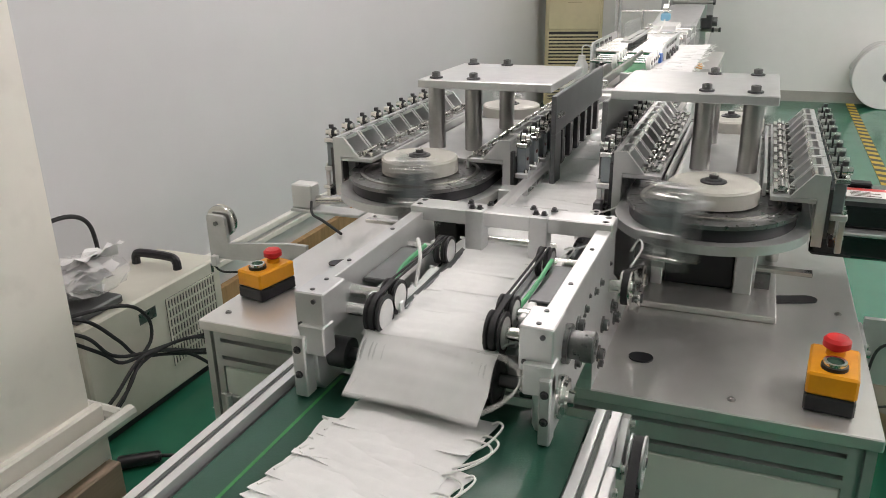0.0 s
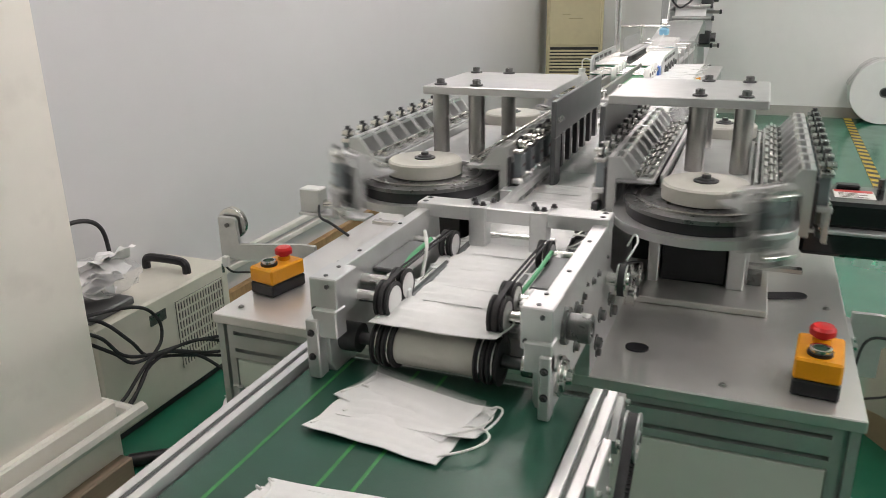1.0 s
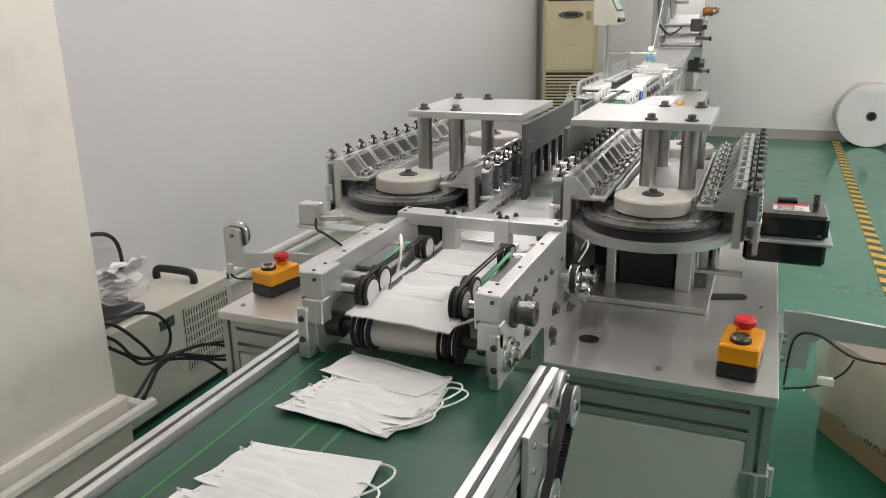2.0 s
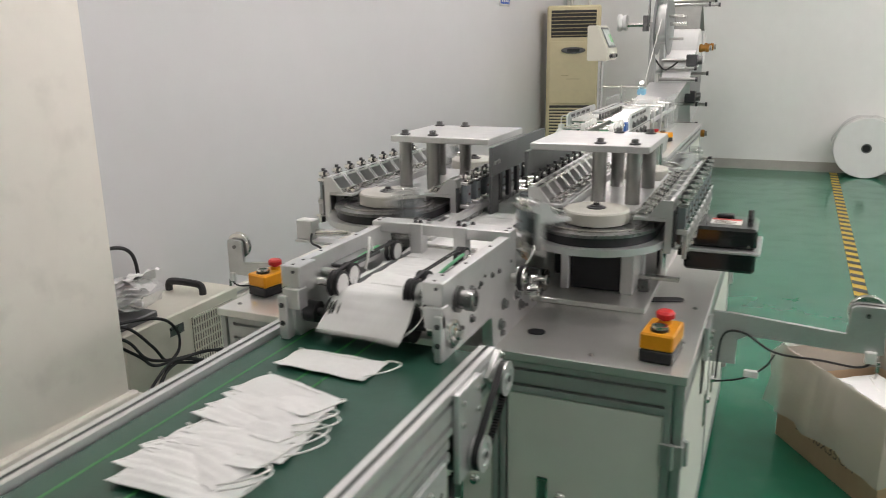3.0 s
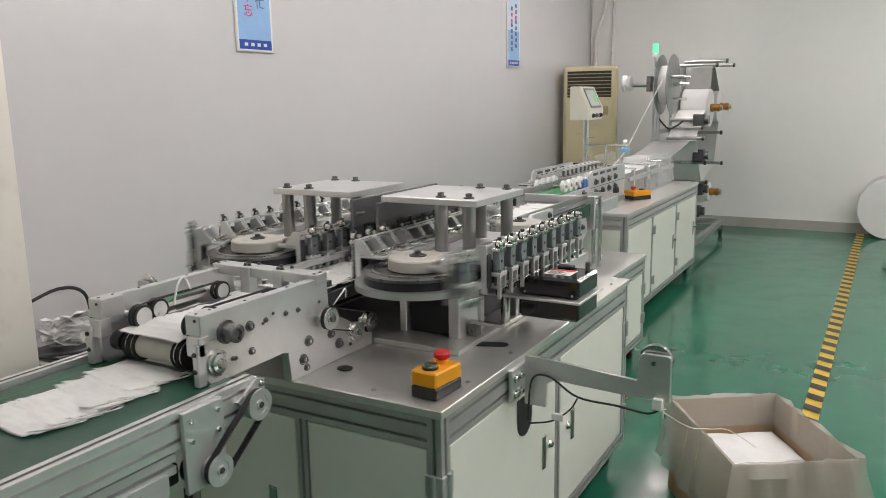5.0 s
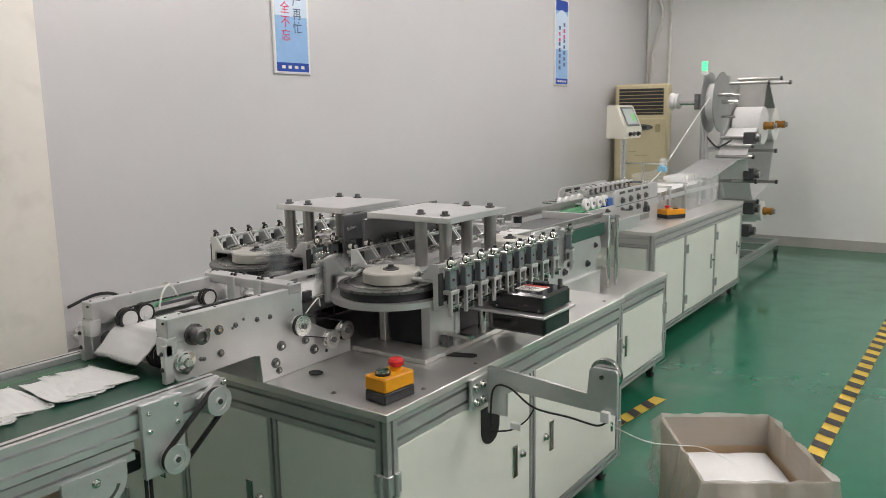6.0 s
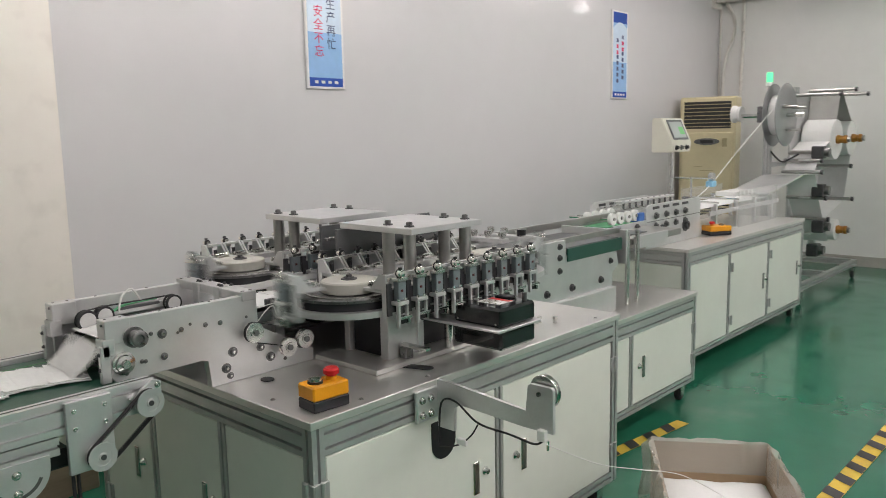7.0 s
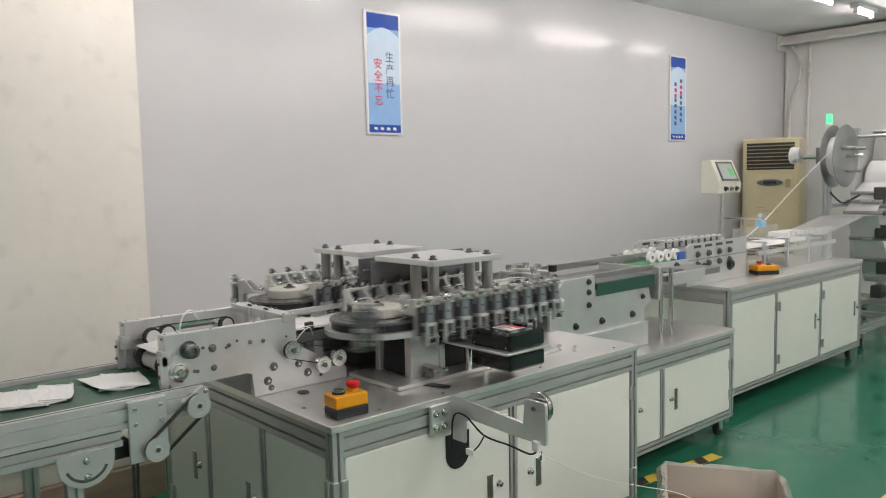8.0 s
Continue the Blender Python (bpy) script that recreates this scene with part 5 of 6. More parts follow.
# ---- folding station on the long cabinet ----
def folding_station():
    z0 = 0.786
    t = thing("folding_station", -0.6, 4.75, z0, "mask folding station with knob plates, white rollers and blue block", "folding machine")
    for x, nm in ((-0.43, 1), (-0.80, 0)):
        o = [(4.20, z0), (4.20, 1.03), (4.24, 1.05), (4.92, 1.05), (4.94, 1.03), (4.94, z0)]
        b = prism(BM(), o, "x", x - 0.012, x)
        bmesh.ops.bevel(b, geom=b.edges[:], offset=0.0015, segments=1, affect="EDGES")
        p = part("knob_plate", b, M_ALU, t, "upright aluminium plate with adjusting knobs")
        for i in range(4):
            y = 4.32 + i * 0.13
            for z in (0.98, 0.918):
                part("knob", lathe(BM(), (x, y, z), (1, 0, 0), [(0, 0.021), (0.006, 0.021), (0.008, 0.014), (0.018, 0.014), (0.02, 0.006)], 16), M_GUN, p, "small adjusting knob")
            part("slot", box(BM(), x, y - 0.04, 1.020, x + 0.003, y + 0.04, 1.036), M_DARK, p)
        part("groove", box(BM(), x, 4.215, 0.946, x + 0.002, 4.93, 0.950), M_GUN, p)
        for y, z in ((4.40, 0.880), (4.72, 0.885)):
            b = BM()
            bolt(b, (x, y, z), (1, 0, 0), 0.027, 0.018)
            part("hub", b, M_DARK, p, "dark roller hub")
    for i in range(9):
        y = 4.27 + i * 0.078
        part("roller", cyl(BM(), (-0.80, y, 1.0), (-0.442, y, 1.0), 0.016, n=16), M_CHROME, t, "bright cross roller")
        part("screw_post", cyl(BM(), (-0.62, y, 1.016), (-0.62, y, 1.065), 0.007, n=10), M_GUN, t)
    part("top_rail", box(BM(), -0.66, 4.22, 1.05, -0.60, 4.92, 1.062, 0.002), M_ALU, t)
    part("web", box(BM(), -0.76, 4.30, 0.955, -0.48, 6.4, 0.957), M_MASK, t, "white mask web")
    for i in range(4):
        y = 3.86 + i * 0.085
        part("shaft", cyl(BM(), (-0.74, y, 0.998), (-0.44, y, 0.998), 0.007, n=10), M_CHROME, t)
        for x in (-0.62, -0.46):
            w = part("white_wheel", lathe(BM(), (x - 0.012, y, 0.998), (1, 0, 0), [(0, 0.014), (0.001, 0.034), (0.023, 0.034), (0.024, 0.014)], 24), M_WHITE, t, "white plastic pressing wheel")
            part("wheel_hub", cyl(BM(), (x - 0.016, y, 0.998), (x + 0.016, y, 0.998), 0.010, n=12), M_GUN, w)
    part("green_belt", box(BM(), -0.61, 3.80, 0.950, -0.47, 4.24, 0.958, 0.001), M_LIME, t, "light green transport belt")
    part("belt_frame", box(BM(), -0.43, 3.80, 0.90, -0.415, 4.19, 0.965, 0.002), M_ALU, t)
    part("belt_frame", box(BM(), -0.70, 3.80, 0.90, -0.685, 4.19, 0.965, 0.002), M_ALU, t)
    b = BM()
    bolt(b, (-0.415, 4.06, 0.93), (1, 0, 0), 0.018, 0.014)
    part("hub", b, M_DARK, t)
    part("blue_block", box(BM(), -0.50, 4.12, 0.955, -0.435, 4.19, 1.01, 0.004), M_BLUEPART, t, "blue anodised block")
    # forming section farther on
    for x in (-0.46, -0.78):
        part("guide_rail", box(BM(), x - 0.008, 5.15, 0.90, x + 0.008, 6.45, 0.93, 0.002), M_ALU, t)
    for y in (5.25, 5.6, 5.95, 6.3):
        for x in (-0.46, -0.78):
            part("post", box(BM(), x - 0.012, y - 0.012, z0, x + 0.012, y + 0.012, 0.98, 0.002), M_ALU, t)
        part("bridge_rod", cyl(BM(), (-0.80, y, 0.985), (-0.44, y, 0.985), 0.008, n=10), M_CHROME, t)
    for i in range(5):
        part("white_former", box(BM(), -0.70, 5.80 + i * 0.075, 0.985, -0.54, 5.83 + i * 0.075, 1.02, 0.004, pose(0, 0, 0)), M_WHITE, t, "white forming bar")
    part("acrylic_guard", box(BM(), -0.42, 5.55, z0, -0.415, 6.30, 1.05), M_ACRYL, t, "clear acrylic guard")
    part("acrylic_guard", box(BM(), -0.86, 5.55, z0, -0.855, 6.30, 1.05), M_ACRYL, t, "clear acrylic guard")
    part("ramp", prism(BM(), [(6.20, 0.98), (6.95, 1.08), (6.95, 1.09), (6.20, 0.99)], "x", -0.76, -0.44), M_ALU, t, "sloped web table")
    # cord guide
    part("guide_post", cyl(BM(), (-0.72, 5.42, z0), (-0.72, 5.42, 1.15), 0.008, n=10), M_CHROME, t)
    part("guide_rod", cyl(BM(), (-0.90, 5.42, 1.14), (-0.54, 5.42, 1.14), 0.006, n=10), M_CHROME, t)
    part("guide_head", box(BM(), -0.605, 5.40, 1.08, -0.545, 5.46, 1.125, 0.008), M_CYAN, t, "pale blue cord guide")
    part("guide_wheel", cyl(BM(), (-0.59, 5.44, 1.15), (-0.56, 5.44, 1.15), 0.032, n=20), M_CHROME, t)
    return t


folding_station()
t = thing("nose_wire_cord", -0.6, 5.45, 1.13, "thin white cord running from the reel to the guide", "cord")
part("cord", tube(BM(), [(-0.60, 5.20, 1.0), (-0.575, 5.43, 1.10), (-0.61, 6.0, 1.33), (-0.665, 6.82, 1.64)], 0.0035, 6), M_LOOP, t)


def control_console():
    t = thing("control_console", -0.88, 5.42, 0.786, "cream operator console with a lit touch screen on a steel pole", "control panel")
    part("pole", cyl(BM(), (-0.88, 5.42, 0.786), (-0.88, 5.42, 1.33), 0.022, n=18), M_CHROME, t, "steel pole")
    o = [(-0.945, 1.33), (-0.80, 1.33), (-0.79, 1.40), (-0.87, 1.575), (-0.945, 1.575)]
    b = prism(BM(), o, "y", 5.235, 5.56)
    bmesh.ops.bevel(b, geom=b.edges[:], offset=0.006, segments=2, affect="EDGES")
    c = part("housing", b, M_HMI, t, "cream sheet-metal housing")
    d = Vector((-0.08, 0, 0.175)).normalized()
    n = Vector((0.175, 0, 0.08)).normalized()
    def plate(name, y0, y1, s0, s1, lift, m, parent):
        bm = BM()
        o = Vector((-0.79, 0, 1.40))
        q = [o + d * s + n * h for h in (lift - 0.003, lift) for s in (s0, s1)]
        v = [bm.verts.new((p.x, y, p.z)) for p in q for y in (y0, y1)]
        for f in ((0, 1, 3, 2), (4, 6, 7, 5), (0, 4, 5, 1), (2, 3, 7, 6), (0, 2, 6, 4), (1, 5, 7, 3)):
            bm.faces.new([v[i] for i in f])
        return part(name, bm, m, parent)
    fr = plate("screen_frame", 5.285, 5.52, 0.02, 0.175, 0.005, M_DARKALU, c)
    plate("screen", 5.305, 5.50, 0.035, 0.16, 0.0065, M_SCREEN, c)
    plate("screen_field", 5.42, 5.49, 0.06, 0.12, 0.0075, M_SCREENGREEN, c)
    for i in range(3):
        part("selector", lathe(BM(), (-0.795, 5.32 + i * 0.08, 1.362), (1, 0, 0.1), [(0, 0.018), (0.006, 0.018), (0.008, 0.013), (0.022, 0.012)], 16), M_BLACK if i != 1 else M_GUN, c, "black selector knob")
    return t


control_console()


def spray_bottle(x, y, z):
    t = thing("wash_bottle", x, y, z, "white plastic wash bottle with a bent spout", "bottle")
    part("body", lathe(BM(), (x, y, z), (0, 0, 1), [(0, 0.034), (0.004, 0.038), (0.12, 0.038), (0.145, 0.022), (0.155, 0.018)], 24), M_WHITE, t)
    part("cap", cyl(BM(), (x, y, z + 0.155), (x, y, z + 0.175), 0.02, n=20), M_WHITE, t)
    part("spout", tube(BM(), [(x, y, z + 0.175), (x, y, z + 0.215), (x + 0.02, y, z + 0.23), (x + 0.06, y, z + 0.215)], 0.004, 6), M_WHITE, t)


spray_bottle(-0.90, 4.42, 0.786)


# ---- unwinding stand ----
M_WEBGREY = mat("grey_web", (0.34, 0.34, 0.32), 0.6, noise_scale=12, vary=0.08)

def unwinder():
    t = thing("unwinding_stand", -0.7, 7.5, 0, "profile unwinding stand with reels, white fabric rolls and dark motors", "unwinder")
    zb = 0.12
    for x in (-0.95, -0.40):
        part("base_rail", extrusion(BM(), "y", x, zb, x + 0.04, zb + 0.06, 6.75, 8.45), M_EXTR, t)
    for y in (6.75, 7.55, 8.41):
        part("base_rail", extrusion(BM(), "x", y, zb, y + 0.04, zb + 0.06, -0.91, -0.40), M_EXTR, t)
    for x in (-0.92, -0.38):
        for y in (6.82, 8.38):
            castor(t, x, y, zb)
    for y, h in ((6.98, 1.62), (7.62, 1.86), (8.30, 1.86)):
        part("upright", extrusion(BM(), "z", -0.79, y, -0.73, y + 0.06, zb + 0.06, h), M_EXTR, t, "slotted aluminium upright")
    part("brace", extrusion(BM(), "y", -0.78, 1.15, -0.74, 1.19, 7.04, 8.30), M_EXTR, t)
    part("brace", extrusion(BM(), "y", -0.78, 0.62, -0.74, 0.66, 7.04, 8.30), M_EXTR, t)
    part("back_plate", box(BM(), -0.728, 7.45, 0.55, -0.718, 8.30, 1.80, 0.002), M_ALU_DULL, t)
    # cord reel
    ry, rz = 7.05, 1.60
    r = part("reel_plate", lathe(BM(), (-0.735, ry, rz), (1, 0, 0), [(0, 0.268), (0.006, 0.27), (0.008, 0.266), (0.008, 0.05)], 48), M_GREYDISC, t, "large grey reel plate")
    part("reel_plate", lathe(BM(), (-0.63, ry, rz), (1, 0, 0), [(0, 0.268), (0.006, 0.27), (0.008, 0.266), (0.008, 0.05)], 48), M_GREYDISC, t, "large grey reel plate")
    part("cord_winding", cyl(BM(), (-0.726, ry, rz), (-0.632, ry, rz), 0.17, n=40), M_PAPER, t, "wound white cord")
    part("reel_axle", cyl(BM(), (-1.02, ry, rz), (-0.48, ry, rz), 0.018, n=16), M_CHROME, t)
    for a in (0.5, 2.6, 4.7):
        part("reel_stud", cyl(BM(), (-0.62, ry + 0.13 * math.cos(a), rz + 0.13 * math.sin(a)), (-0.50, ry + 0.13 * math.cos(a), rz + 0.13 * math.sin(a)), 0.012, n=12), M_COLUMN, t)
    part("bearing_block", box(BM(), -0.86, ry - 0.05, rz - 0.06, -0.815, ry + 0.05, rz + 0.08, 0.004), M_GUN, t)
    part("white_spool", lathe(BM(), (-1.09, ry, rz + 0.02), (1, 0, 0), [(0, 0.03), (0, 0.075), (0.02, 0.078), (0.045, 0.06), (0.06, 0.07), (0.08, 0.07), (0.08, 0.03)], 28), M_WHITE, t, "small white spool")
    # signal lamp
    part("lamp_post", cyl(BM(), (-0.84, 7.22, 1.60), (-0.84, 7.22, 1.87), 0.012, n=12), M_CHROME, t)
    part("lamp_base", cyl(BM(), (-0.84, 7.22, 1.86), (-0.84, 7.22, 1.895), 0.03, n=20), M_WHITE, t)
    part("signal_lamp", cyl(BM(), (-0.84, 7.22, 1.896), (-0.84, 7.22, 1.98), 0.027, n=24, bevel=0.004), M_GREENLAMP, t, "glowing green signal lamp")
    # fabric rolls
    for y, z, rad in ((7.86, 1.375, 0.185), (8.34, 1.38, 0.165), (8.0, 0.52, 0.10)):
        part("fabric_roll", lathe(BM(), (-0.70, y, z), (1, 0, 0), [(0, 0.05), (0, rad - 0.004), (0.004, rad), (0.256, rad), (0.26, rad - 0.004), (0.26, 0.045)], 44), M_PAPER, t, "white non-woven fabric roll")
        part("roll_axle", cyl(BM(), (-0.72, y, z), (-0.34, y, z), 0.018, n=14), M_CHROME, t)
        k = part("amber_chuck", lathe(BM(), (-0.44, y, z), (1, 0, 0), [(0, 0.038), (0.02, 0.042), (0.035, 0.034), (0.06, 0.034), (0.065, 0.039), (0.09, 0.037), (0.094, 0.02)], 24), M_AMBER, t, "amber winding chuck")
        part("chuck_cap", cyl(BM(), (-0.345, y, z), (-0.325, y, z), 0.026, n=18), M_COLUMN, k, "steel chuck cap")
    # rods, webs and brakes
    for y, z, x1 in ((7.55, 1.78, -0.35), (7.95, 1.83, -0.33), (8.35, 1.80, -0.33), (7.45, 1.27, -0.40), (7.30, 1.10, -0.40), (7.45, 0.86, -0.40), (7.55, 0.66, -0.40), (7.35, 1.20, -0.42), (8.1, 1.12, -0.38), (8.2, 0.80, -0.38)):
        part("idle_roller", cyl(BM(), (-0.73, y, z), (x1, y, z), 0.016, n=14), M_COLUMN, t, "polished idle roller")
        part("end_collar", cyl(BM(), (x1, y, z), (x1 + 0.02, y, z), 0.022, n=14), M_DARK, t)
    for y, z in ((7.40, 1.27), (7.45, 0.93), (7.50, 0.60), (7.38, 0.40)):
        m = part("brake_motor", box(BM(), -0.50, y - 0.06, z - 0.055, -0.40, y + 0.05, z + 0.055, 0.008), M_DARK, t, "dark brake motor")
        part("motor_cap", cyl(BM(), (-0.40, y, z), (-0.36, y, z), 0.04, n=18), M_GUN, m)
        part("motor_plate", box(BM(), -0.60, y - 0.08, z - 0.075, -0.51, y + 0.10, z - 0.06, 0.002), M_ALU, m)
    def web(p, q, m):
        bm = BM()
        a, b = Vector((0, *p)), Vector((0, *q))
        nrm = (b - a).cross(Vector((1, 0, 0))).normalized() * 0.001
        v = [bm.verts.new(s + Vector((x, 0, 0)) + h) for h in (nrm, -nrm) for s in (a, b) for x in (-0.71, -0.45)]
        for f in ((0, 1, 3, 2), (4, 6, 7, 5), (0, 4, 5, 1), (2, 3, 7, 6), (0, 2, 6, 4), (1, 5, 7, 3)):
            bm.faces.new([v[i] for i in f])
        part("fabric_web", bm, m, t, "stretched white fabric web")
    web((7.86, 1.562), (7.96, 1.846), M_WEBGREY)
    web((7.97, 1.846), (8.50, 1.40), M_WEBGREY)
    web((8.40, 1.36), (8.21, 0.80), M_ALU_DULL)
    web((7.68, 1.36), (7.46, 1.28), M_PAPER)
    web((7.46, 1.255), (7.30, 1.116), M_PAPER)
    web((7.30, 1.08), (6.92, 1.092), M_PAPER)
    web((7.78, 0.43), (7.45, 0.845), M_PAPER)
    web((7.45, 0.87), (7.31, 1.09), M_PAPER)
    web((8.19, 0.78), (7.57, 0.65), M_PAPER)
    part("cable", tube(BM(), [(-0.74, 7.0, 1.30), (-0.66, 7.06, 1.20), (-0.60, 7.10, 1.22), (-0.56, 7.2, 1.26)], 0.008, 6), M_RUBBER, t, "black cable")
    return t


unwinder()


# ---- air conditioner and pipes in the corner ----
def air_conditioner():
    ang = 12.9
    x0, y0 = -2.035, 7.955
    t = thing("air_conditioner", x0, y0, 0, "aged cream floor-standing air conditioner with a slatted outlet", "air conditioner", rz=ang)
    X = lambda a: x0 + a
    w, d, h = 0.570, 0.34, 1.83
    b = box(BM(), X(0), y0, 0.03, X(w), y0 + d, h, 0.018)
    part("cabinet", b, M_ACCREAM, t, "yellowed cream cabinet")
    part("plinth", box(BM(), X(0.02), y0 + 0.02, 0, X(w - 0.02), y0 + d - 0.02, 0.03), M_ACDARK, t)
    part("front_panel", box(BM(), X(0.03), y0 - 0.012, 0.80, X(w - 0.03), y0 + 0.001, 1.46, 0.006), M_ACCREAM, t)
    part("outlet", box(BM(), X(0.045), y0 - 0.004, 1.50, X(w - 0.05), y0 + 0.02, 1.78), M_ACDARK, t, "dark air outlet")
    for i in range(7):
        part("louvre", box(BM(), X(0.047), y0 - 0.016, 1.518 + i * 0.038, X(w - 0.052), y0 - 0.002, 1.526 + i * 0.038, 0.002), M_ACPANEL, t, "thin louvre slat")
    dp = BM()
    pts = [(X(0.285) + 0.13 * math.cos(a), 1.365 + 0.035 * math.sin(a)) for a in [i * math.pi / 14 for i in range(28)]]
    prism(dp, pts, "y", y0 - 0.02, y0 - 0.011)
    dd = part("display", dp, M_GUN, t, "oval grey display panel")
    part("display_window", box(BM(), X(0.22), y0 - 0.023, 1.35, X(0.35), y0 - 0.0195, 1.38), M_ACDARK, dd)
    part("badge", box(BM(), X(0.44), y0 - 0.017, 1.31, X(0.49), y0 - 0.0115, 1.40, 0.003), M_ACPANEL, t, "small rating badge")
    part("scribed_line", box(BM(), X(0.22), y0 - 0.0145, 1.06, X(0.36), y0 - 0.0115, 1.066), M_ACPANEL, t)
    part("scribed_line", box(BM(), X(0.16), y0 - 0.0145, 1.10, X(0.24), y0 - 0.0115, 1.105), M_ACPANEL, t)
    part("inlet", box(BM(), X(0.04), y0 - 0.004, 0.10, X(w - 0.04), y0 + 0.02, 0.78), M_ACDARK, t, "dark air inlet")
    for i in range(20):
        part("inlet_slat", box(BM(), X(0.04), y0 - 0.014, 0.108 + i * 0.033, X(w - 0.04), y0 - 0.002, 0.126 + i * 0.033, 0.002), M_ACCREAM, t)
    return t


air_conditioner()
PW = BY - 0.022
t = thing("conduit_pipe", WX + 0.08, PW, 0, "cream refrigerant pipe bending up the corner wall", "pipe", "conduit pipes")
part("pipe", tube(BM(), [(WX + 0.07, PW, 0.0), (WX + 0.07, PW, 1.9), (WX + 0.085, PW, 2.25), (WX + 0.17, PW, 2.52), (WX + 0.19, PW, 2.70), (WX + 0.15, PW, 2.82), (WX + 0.10, PW - 0.03, 2.93)], 0.02), M_PIPE, t)
t = thing("conduit_pipe", WX + 0.30, PW, 0, "straight cream conduit on the corner wall", "pipe", "conduit pipes")
part("pipe", tube(BM(), [(WX + 0.28, PW, 0.0), (WX + 0.28, PW, 1.9), (WX + 0.29, PW, 2.4), (WX + 0.29, PW, 2.94)], 0.02), M_PIPE, t)
t = thing("conduit_pipe", WX + 0.03, PW, 0, "slim grey conduit on the corner wall", "pipe", "conduit pipes")
part("pipe", tube(BM(), [(WX + 0.024, PW, 0.0), (WX + 0.024, PW, 1.9), (WX + 0.024, PW, 2.94)], 0.012), M_PIPE, t)


# ---- posters on the wall ----
def poster(y0, y1, z0, z1, columns, label):
    """columns: rows of (text, y share, top share, size, material), or bars where the text is None."""
    t = thing("wall_poster", WX, (y0 + y1) / 2, z0, label, "poster", "wall posters")
    w, h = y1 - y0, z1 - z0
    part("frame", box(BM(), WX + 0.001, y0, z0, WX + 0.012, y1, z1, 0.003), M_ALU, t, "thin aluminium frame")
    X = WX + 0.0125
    def sheet(name, a, b, c, d, lift, m):
        return part(name, box(BM(), X, y0 + a * w, z0 + c * h, X + lift, y0 + b * w, z0 + d * h), m, t)
    sheet("white_border", 0.035, 0.965, 0.012, 0.988, 0.0006, M_WHITE)
    sheet("blue_field", 0.07, 0.93, 0.02, 0.98, 0.0012, M_BLUE)
    sheet("pale_field", 0.07, 0.93, 0.42, 0.72, 0.0016, M_PALE)
    sheet("top_band", 0.07, 0.93, 0.86, 0.98, 0.0018, M_BLUEDEEP)
    arc = [(y0 + w * (0.07 + 0.86 * i / 12), z0 + h * (0.80 + 0.07 * math.sin(math.pi * i / 12))) for i in range(13)]
    part("pale_arc", prism(BM(), [(y0 + 0.93 * w, z0 + 0.66 * h), (y0 + 0.07 * w, z0 + 0.66 * h)] + arc, "x", X, X + 0.0021), M_PALE, t)
    sheet("bottom_band", 0.07, 0.93, 0.02, 0.085, 0.0018, M_BLUEDEEP)
    for i in range(4):
        sheet("small_bar", 0.20 + i * 0.17, 0.29 + i * 0.17, 0.042, 0.064, 0.0022, M_WHITE)
    for chars, share, top, size, m in columns:
        for i, ch in enumerate(chars):
            zc = z0 + h * top - size * (i + 0.5) * 1.12
            if ch == "#":
                part("text_bar", box(BM(), X + 0.0018, y0 + share * w - size * 0.36, zc - size * 0.36, X + 0.0026, y0 + share * w + size * 0.36, zc + size * 0.36), m, t)
            else:
                tm = text_mesh(ch, size * 1.05, Matrix.Translation((X + 0.0026, y0 + share * w, zc)) @ pose(0, 0, 0, 90, 0, 90))
                part("character", tm, m, t, smooth=False)
    return t


poster(3.06, 3.37, 1.784, 2.605, [("\u751f\u4ea7\u518d\u5fd9", 0.66, 0.68, 0.072, M_TEXTBLUE), ("\u5b89\u5168\u4e0d\u5fd8", 0.34, 0.62, 0.072, M_TEXTRED)], "blue safety poster with dark and red vertical characters")
poster(6.68, 6.98, 1.797, 2.625, [("#", 0.66, 0.74, 0.05, M_TEXTBLUE), ("##", 0.66, 0.672, 0.05, M_TEXTRED), ("#####", 0.66, 0.555, 0.05, M_TEXTBLUE), ("#", 0.34, 0.70, 0.05, M_TEXTBLUE), ("##", 0.34, 0.632, 0.05, M_TEXTRED), ("#####", 0.34, 0.515, 0.05, M_TEXTBLUE)], "blue poster with two narrow columns of characters")


# ---- big fabric roll by the end wall ----
def floor_roll():
    x, y, r = 1.215, 8.80, 0.318
    t = thing("fabric_roll", x, y, 0, "large white fabric roll standing on its rim by the wall", "fabric roll")
    part("winding", lathe(BM(), (x, y, r + 0.001), (0, 1, 0), [(0, 0.05), (0, r - 0.006), (0.006, r), (0.30, r), (0.31, 0.05)], 64), M_PAPER, t, "tightly wound white fabric")
    part("core", ring(BM(), (x, y - 0.003, r + 0.001), (0, 1, 0), 0.036, 0.05, 0.02), M_GUN, t, "dark cardboard core")
    part("core_hole", cyl(BM(), (x, y - 0.002, r + 0.001), (x, y + 0.01, r + 0.001), 0.037, n=20), M_BLACK, t)
    f = BM()
    pts = [(x + (r + 0.01 + 0.012 * math.sin(9 * a)) * math.cos(a), r + 0.001 + (r + 0.012 + 0.01 * math.sin(7 * a)) * math.sin(a)) for a in [0.15 + i * (math.pi - 0.3) / 24 for i in range(25)]]
    lo = [f.verts.new((p, y + 0.04, q)) for p, q in pts]
    hi = [f.verts.new((p, y + 0.29, q)) for p, q in pts]
    for i in range(24):
        f.faces.new((lo[i], lo[i + 1], hi[i + 1], hi[i]))
    part("film_wrap", f, M_FILM, t, "crumpled clear film over the roll")


floor_roll()


